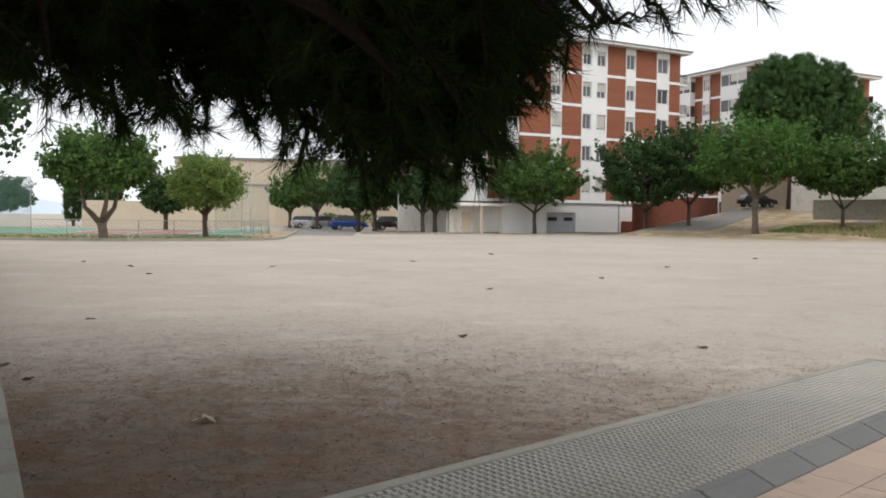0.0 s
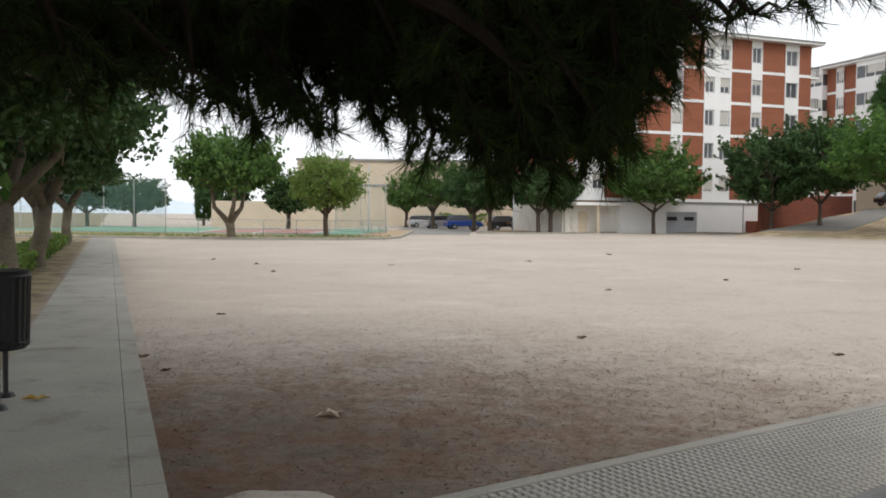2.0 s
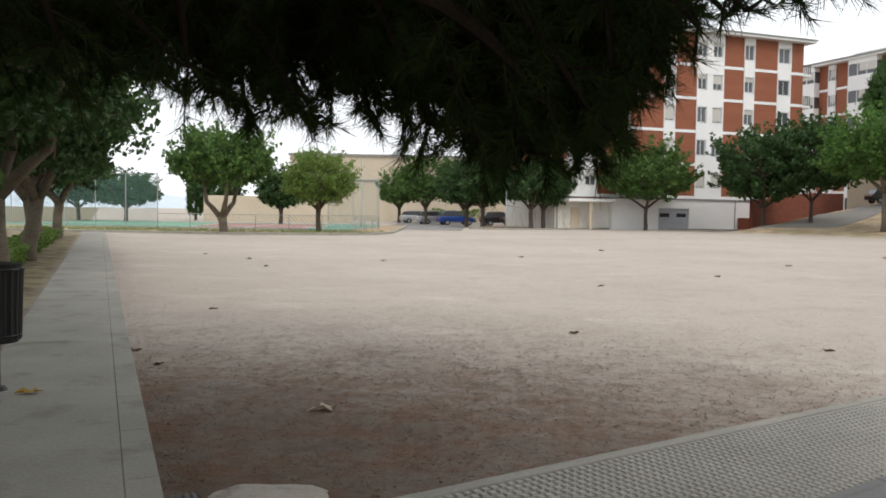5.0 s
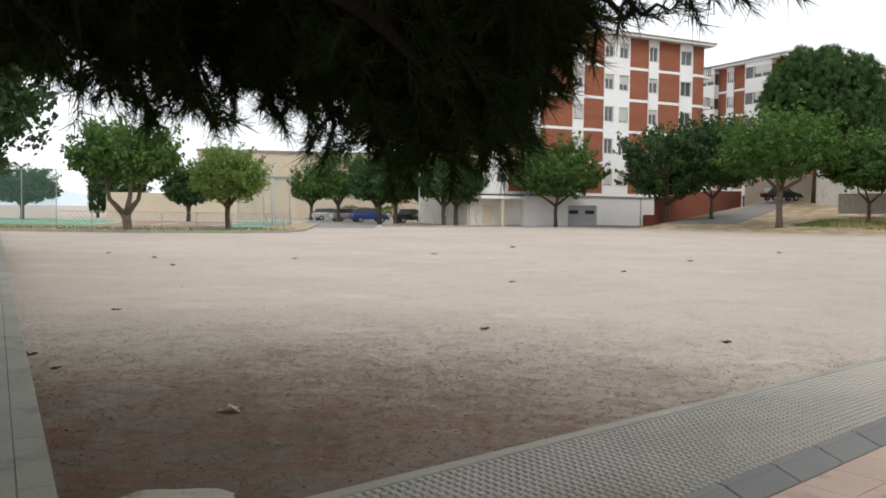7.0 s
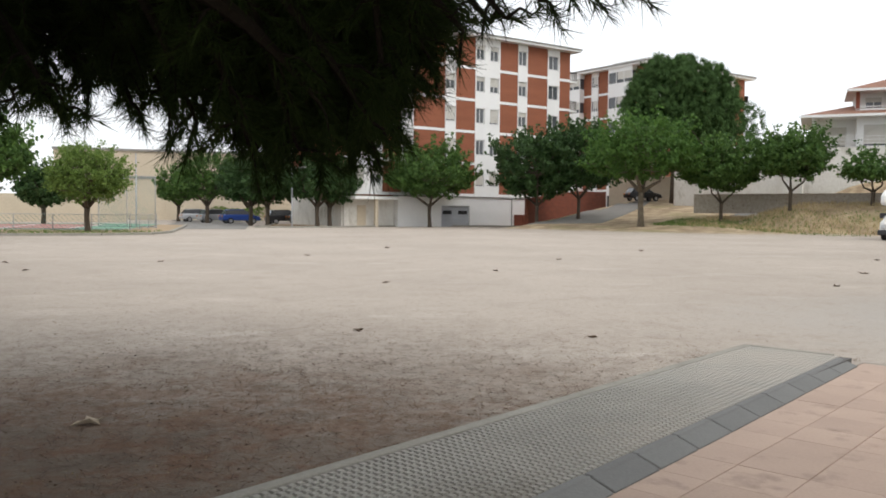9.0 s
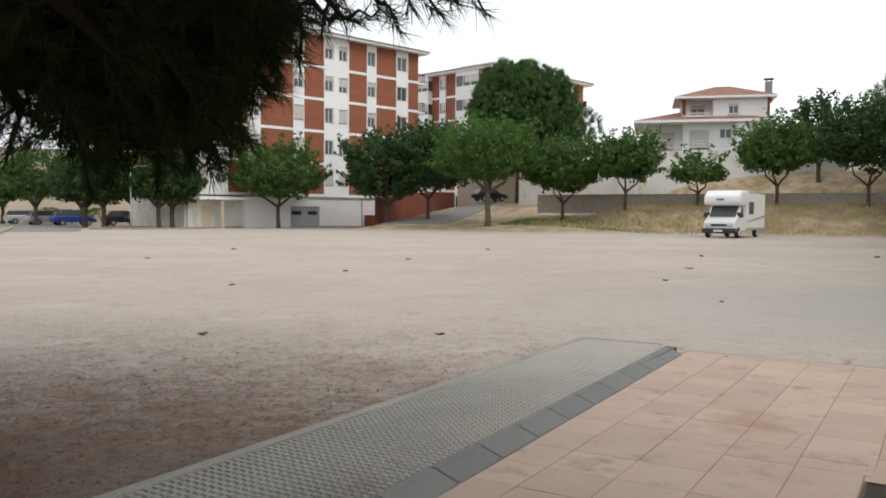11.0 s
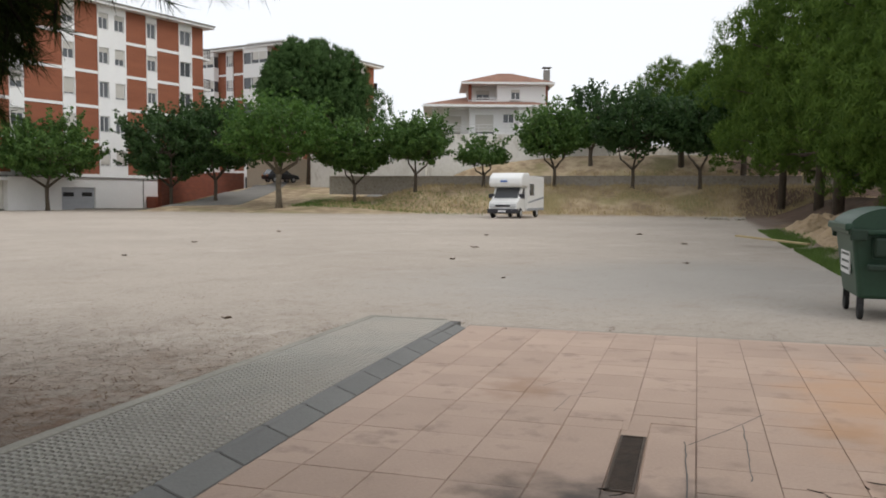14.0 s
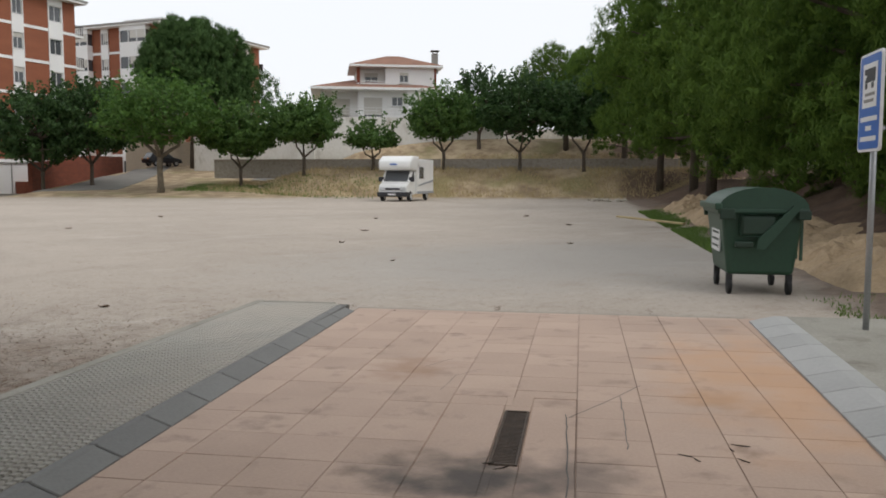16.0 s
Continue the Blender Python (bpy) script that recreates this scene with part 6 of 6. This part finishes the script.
# heaps of dug-out soil beside the lot
def soil_heap(u, n, lu, ln, h, seed, label):
    verts, faces = [], []
    k = 40
    for i in range(k + 1):
        for j in range(k + 1):
            a, b = i / k * 2 - 1, j / k * 2 - 1
            q = KU * (u + a * lu) + KN * (n + b * ln)
            fall = max(0.0, 1 - a * a) * max(0.0, 1 - b * b)
            lump = noise.noise(Vector((q.x * 0.9, q.y * 0.9, seed))) * 0.75 + noise.noise(Vector((q.x * 2.6, q.y * 2.6, seed))) * 0.5 + noise.noise(Vector((q.x * 6, q.y * 6, seed))) * 0.28
            verts.append((q.x, q.y, ground_z(q.x, q.y) + h * fall ** 0.7 * (0.9 + lump) - 0.05))
    for i in range(k):
        for j in range(k):
            p_ = i * (k + 1) + j
            faces.append((p_, p_ + k + 1, p_ + k + 2, p_ + 1))
    ob = new("soil_mound", raw("soil_mound", verts, faces, SOIL))
    tagged(ob, label, "soil heap", "soil heaps")


soil_heap(13.6, -4.5, 2.6, 1.0, 0.42, 1, "heap of ochre soil behind the refuse container")
soil_heap(10.6, -5.3, 1.6, 1.2, 0.45, 2, "heap of ochre soil behind the sign")
soil_heap(21.0, -4.9, 3.6, 1.0, 0.36, 3, "long heap of ochre soil beside the grass")
soil_heap(29.0, -4.6, 4.0, 1.0, 0.45, 4, "long heap of pale ochre soil below the pines")
soil_heap(37.0, -4.8, 4.0, 1.1, 0.5, 5, "long heap of pale ochre soil below the pines")
# rubble at the far corner and by the mound
for k in range(16):
    u, n = rg.uniform(58, 62), rg.uniform(-3.2, -0.6)
    q = KU * u + KN * n
    bm = bmesh.new()
    bmesh.ops.create_icosphere(bm, subdivisions=1, radius=rg.uniform(0.1, 0.3))
    for vv in bm.verts:
        vv.co *= rg.uniform(0.7, 1.2)
        vv.co.z *= 0.65
    whole("rubble_stone", bm, STONE, "pale broken stone at the corner of the lot", "stone", "rubble", pose(q.x, q.y, ground_z(q.x, q.y) + 0.06, 0, 0, k * 40))
plank = box(0, 2.3, 0, 0.22, 0, 0.05, 0.008)
q = KU * 26.5 + KN * -3.3
whole("plank", plank, DRY_STALK, "weathered wooden plank lying on the grass", "plank", "", pose(q.x, q.y, ground_z(q.x, q.y) + 0.1, 0, -4, 100))

# ---------- raised sidewalk with its kerb, on the far side of the near lot ----------
SW_A, SW_TURN = SIDE_A, math.degrees(math.atan2(SIDE_D.y, SIDE_D.x))
SW = pose(SW_A.x, SW_A.y, 0, 0, 0, SW_TURN)
bm = box(-0.2, 47, 0.1705, 1.16, -0.1, 0.115, 0.008)
bm.transform(SW)
sidewalk = structure("sidewalk", bm, CONCRETE, "raised grey concrete sidewalk with worn lines")
bm = mesh_of("kerb_stone", box(0, 0.997, 0, 0.169, -0.1, 0.118, 0.004), CONCRETE)
for k in range(47):
    ob = new("kerb_stone", bm)
    ob.parent = sidewalk
    ob.matrix_basis = SW @ Matrix.Translation((-0.2 + k, 0, 0))
# ---------- tiled bay: grid-tile pavement, sloped kerb, pink tiles, drain ----------
PAVE_Z = 0.088
lot_box("pavement_base", 0.95, 9.0, 2.44, 3.55, -0.1, PAVE_Z - 0.012, GROUT, "dark bed of the grid-tile pavement", 0)
pave = lot_box("pavement_edging", 1.02, 9.06, 3.46, 3.555, -0.1, PAVE_Z + 0.004, CONCRETE, "pale concrete edging of the pavement")
lot_box("pavement_edging.001", 8.98, 9.06, 2.62, 3.455, -0.1, PAVE_Z + 0.002, CONCRETE, "pale concrete edging of the pavement")
verts, faces = [], []
pitch = 0.056
for i in range(int(8.02 / pitch)):
    for j in range(18):
        u0 = 0.95 + i * pitch
        g_ = 0.012 - 0.008 * step(u0, 4.5, 7.5)
        start = 2.405 + (u0 - 3.36) * 0.0245
        wide = (3.455 - start) / 18
        n0 = start + j * wide
        k = len(verts)
        for uu, nn, z in ((u0 + g_ * 0.5, n0 + g_ * 0.5, PAVE_Z - 0.012), (u0 + pitch - g_ * 0.5, n0 + g_ * 0.5, PAVE_Z - 0.012), (u0 + pitch - g_ * 0.5, n0 + wide - g_ * 0.5, PAVE_Z - 0.012), (u0 + g_ * 0.5, n0 + wide - g_ * 0.5, PAVE_Z - 0.012),
                          (u0 + g_, n0 + g_, PAVE_Z), (u0 + pitch - g_, n0 + g_, PAVE_Z), (u0 + pitch - g_, n0 + wide - g_, PAVE_Z), (u0 + g_, n0 + wide - g_, PAVE_Z)):
            q = KU * uu + KN * nn
            verts.append((q.x, q.y, z))
        faces += [(k + 4, k + 5, k + 6, k + 7), (k, k + 1, k + 5, k + 4), (k + 1, k + 2, k + 6, k + 5), (k + 2, k + 3, k + 7, k + 6), (k + 3, k, k + 4, k + 7)]
pads = tagged(new("tile_pads", raw("tile_pads", verts, faces, GRID_TILE)), "small raised squares of the grey grid tiles", "paving", "", "stuff")
# sloped kerb stones between pavement and bay
prof_ = [(2.265, -0.1), (2.265, 0.03), (2.395, PAVE_Z - 0.01), (2.41, PAVE_Z), (2.455, PAVE_Z), (2.455, -0.1)]
def kerb_mesh(name, profile, length, mat):
    bm = prism([(n, z) for n, z in profile], 0.007, length - 0.007)
    bm.transform(Matrix(((0, 1, 0, 0), (1, 0, 0, 0), (0, 0, 1, 0), (0, 0, 0, 1))))
    bmesh.ops.recalc_face_normals(bm, faces=bm.faces[:])
    bmesh.ops.bevel(bm, geom=[e for e in bm.edges if abs((e.verts[0].co - e.verts[1].co).normalized().x) < 0.1], offset=0.006, segments=1, affect="EDGES")
    return mesh_of(name, bm, mat)
km = kerb_mesh("kerb_stone", prof_, 0.55, KERB_GREY)
kerb_bed = lot_box("kerb_bay", -2.5, 9.3, 2.28, 2.40, -0.12, 0.0, GROUT, "bed of the sloped kerb", 0)
for k in range(21):
    ob = new("kerb_stone", km)
    ob.parent = kerb_bed
    ob.matrix_basis = LOT @ Matrix.Translation((3.36, 2.21, 0)) @ pose(0, 0, 0, 0, 0, 1.4) @ Matrix.Translation((-2.69 + 0.55 * k - 3.36, -2.265, 0))
prof_r = [(-2.2, -0.1), (-2.2, PAVE_Z + 0.004), (-2.08, PAVE_Z + 0.004), (-1.84, 0.036), (-1.84, -0.1)]
kr = kerb_mesh("kerb_stone", prof_r, 0.5, KERB_PALE)
bed_r = lot_box("kerb_bay_right", -3, 8.8, -2.3, -1.95, -0.12, 0.0, GROUT, "bed of the pale sloped kerb", 0)
for k in range(24):
    ob = new("kerb_stone", kr)
    ob.parent = bed_r
    ob.matrix_basis = LOT @ Matrix.Translation((8.67, -1.84, 0)) @ pose(0, 0, 0, 0, 0, -1.8) @ Matrix.Translation((-3.1 + 0.5 * k - 8.67, 1.84, 0))
lot_box("pavement_right", -3, 8.92, -4.3, -2.1, -0.1, PAVE_Z, CONCRETE, "pale concrete pavement under the sign")
# pink tiles
bed = lot_box("bay_bed", -2.5, 9.12, -2.0, 2.37, -0.08, 0.0145, PINK_JOINT, "mortar bed of the tiled bay", 0)
lot_box("bay_edging", 9.125, 9.24, -1.87, 2.37, -0.1, 0.012, CONCRETE, "flush concrete edging at the end of the bay")
tile = 0.41
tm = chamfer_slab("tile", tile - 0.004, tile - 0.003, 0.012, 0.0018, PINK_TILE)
rt = random.Random(9)
D0, D1, DN0, DN1 = 4.14, 5.15, 0.18, 0.33
for lane in range(11):
    n0 = 2.36 - 0.4125 * (lane + 1)
    shift = rt.choice((0.0, 0.0, tile / 2))
    u = -2.1 + shift
    while u + tile < 9.125:
        hit = n0 < DN1 + 0.03 and n0 + 0.4125 > DN0 - 0.03 and u < D1 + 0.03 and u + tile > D0 - 0.03
        if not hit:
            ob = new("tile", tm)
            ob.parent = bed
            ob.matrix_basis = LOT @ Matrix.Translation((u, n0 + 0.002, 0.0205 + rt.uniform(-0.001, 0.001))) @ pose(0, 0, 0, rt.gauss(0, 0.08), rt.gauss(0, 0.08), 0)
        u += tile
    if 9.125 - u > 0.05:
        ob = new("tile", chamfer_slab("tile", 9.12 - u, tile - 0.004, 0.012, 0.002, PINK_TILE))
        ob.parent = bed
        ob.matrix_basis = LOT @ Matrix.Translation((u, n0 + 0.0025, 0.02))
# cut tiles round the drain, in the lane it crosses
lot_box("bay_screed", 3.6, 5.49, -0.113, 0.17, 0.0146, 0.0195, PINK_TILE, "mortar patch beside the drain")
lot_box("bay_screed.002", 5.155, 5.49, 0.172, 0.338, 0.0146, 0.0193, PINK_TILE, "mortar patch at the drain's end", 0)
lot_box("bay_screed.003", 3.6, 4.135, 0.172, 0.338, 0.0146, 0.0193, PINK_TILE, "mortar patch at the drain's end", 0)
lot_box("bay_screed.001", 3.6, 5.49, 0.34, 0.708, 0.0146, 0.0195, PINK_TILE, "mortar patch beside the drain")


def drain():
    d = thing("drain", lotpose(D0, DN0, 0.0), "long narrow rusty drain grate with soot round it", "drain")
    L, Wd = D1 - D0, DN1 - DN0
    part("channel", box(0, L, 0.0, Wd, 0.0148, 0.0165), SOOT, d, "dark channel bottom")
    for y in (0.0, Wd - 0.014):
        part("side_frame", box(0, L, y, y + 0.014, 0.0148, 0.027, 0.002), RUST_GRATE, d)
    for x in (0.0, L - 0.014):
        part("end_frame", box(x, x + 0.014, 0.015, Wd - 0.015, 0.0148, 0.027, 0.002), RUST_GRATE, d)
    gm = mesh_of("grate_bar", box(0, 0.012, 0.015, Wd - 0.015, 0.0168, 0.0245), RUST_GRATE)
    for k in range(40):
        ob = new("grate_bar", gm)
        ob.parent = d
        ob.matrix_basis = Matrix.Translation((0.02 + k * (L - 0.05) / 40, 0, 0))


drain()
# open cracks across the tiles
def crack(points, w):
    verts, faces = [], []
    pts_ = [KU * u + KN * n for u, n in points]
    fine = []
    for a, b in zip(pts_, pts_[1:]):
        fine += [a.lerp(b, i / 8) for i in range(8)]
    fine.append(pts_[-1])
    for i, q in enumerate(fine):
        wob = noise.noise(q * 9) * 0.012
        ww = w * (0.6 + 0.5 * abs(noise.noise(q * 23)))
        d = (fine[min(i + 1, len(fine) - 1)] - fine[max(i - 1, 0)]).normalized()
        s = Vector((-d.y, d.x, 0))
        for e in (-1, 1):
            c = q + s * (wob + e * ww)
            verts.append((c.x, c.y, 0.0232))
    for i in range(len(fine) - 1):
        faces.append((2 * i, 2 * i + 2, 2 * i + 3, 2 * i + 1))
    ob = new("crack", raw("crack", verts, faces, GROUT))
    ob.parent = bed


crack([(5.13, -0.05), (4.4, -0.07), (3.3, -0.08)], 0.005)
crack([(5.06, -0.07), (5.5, -0.32), (5.95, -0.55)], 0.005)
crack([(5.62, -0.4), (5.0, -0.4), (4.5, -0.39)], 0.004)
crack([(5.6, 0.82), (6.05, 0.78), (6.3, 0.6)], 0.003)
crack([(6.3, 1.05), (6.6, 0.9)], 0.003)
# twigs and scraps on the tiles
for k, (u, n, ln, a) in enumerate(((4.35, -0.75, 0.12, 20), (4.42, -0.72, 0.14, 60), (4.55, -0.95, 0.1, 10), (4.65, -1.05, 0.16, 75), (4.38, -1.0, 0.13, 40), (4.15, 0.3, 0.1, 100), (4.12, 0.22, 0.16, 130), (8.95, 1.9, 0.08, 10))):
    bm = tube([(0, 0, 0.006), (ln * 0.25, ln * 0.08, 0.008), (ln * 0.6, 0, 0.005)], [0.003, 0.0035, 0.0015], 5)
    whole("twig", bm, TWIG, "small dark twig lying on the pink tiles", "twig", "twigs on the tiles", lotpose(u, n, 0.021, a))
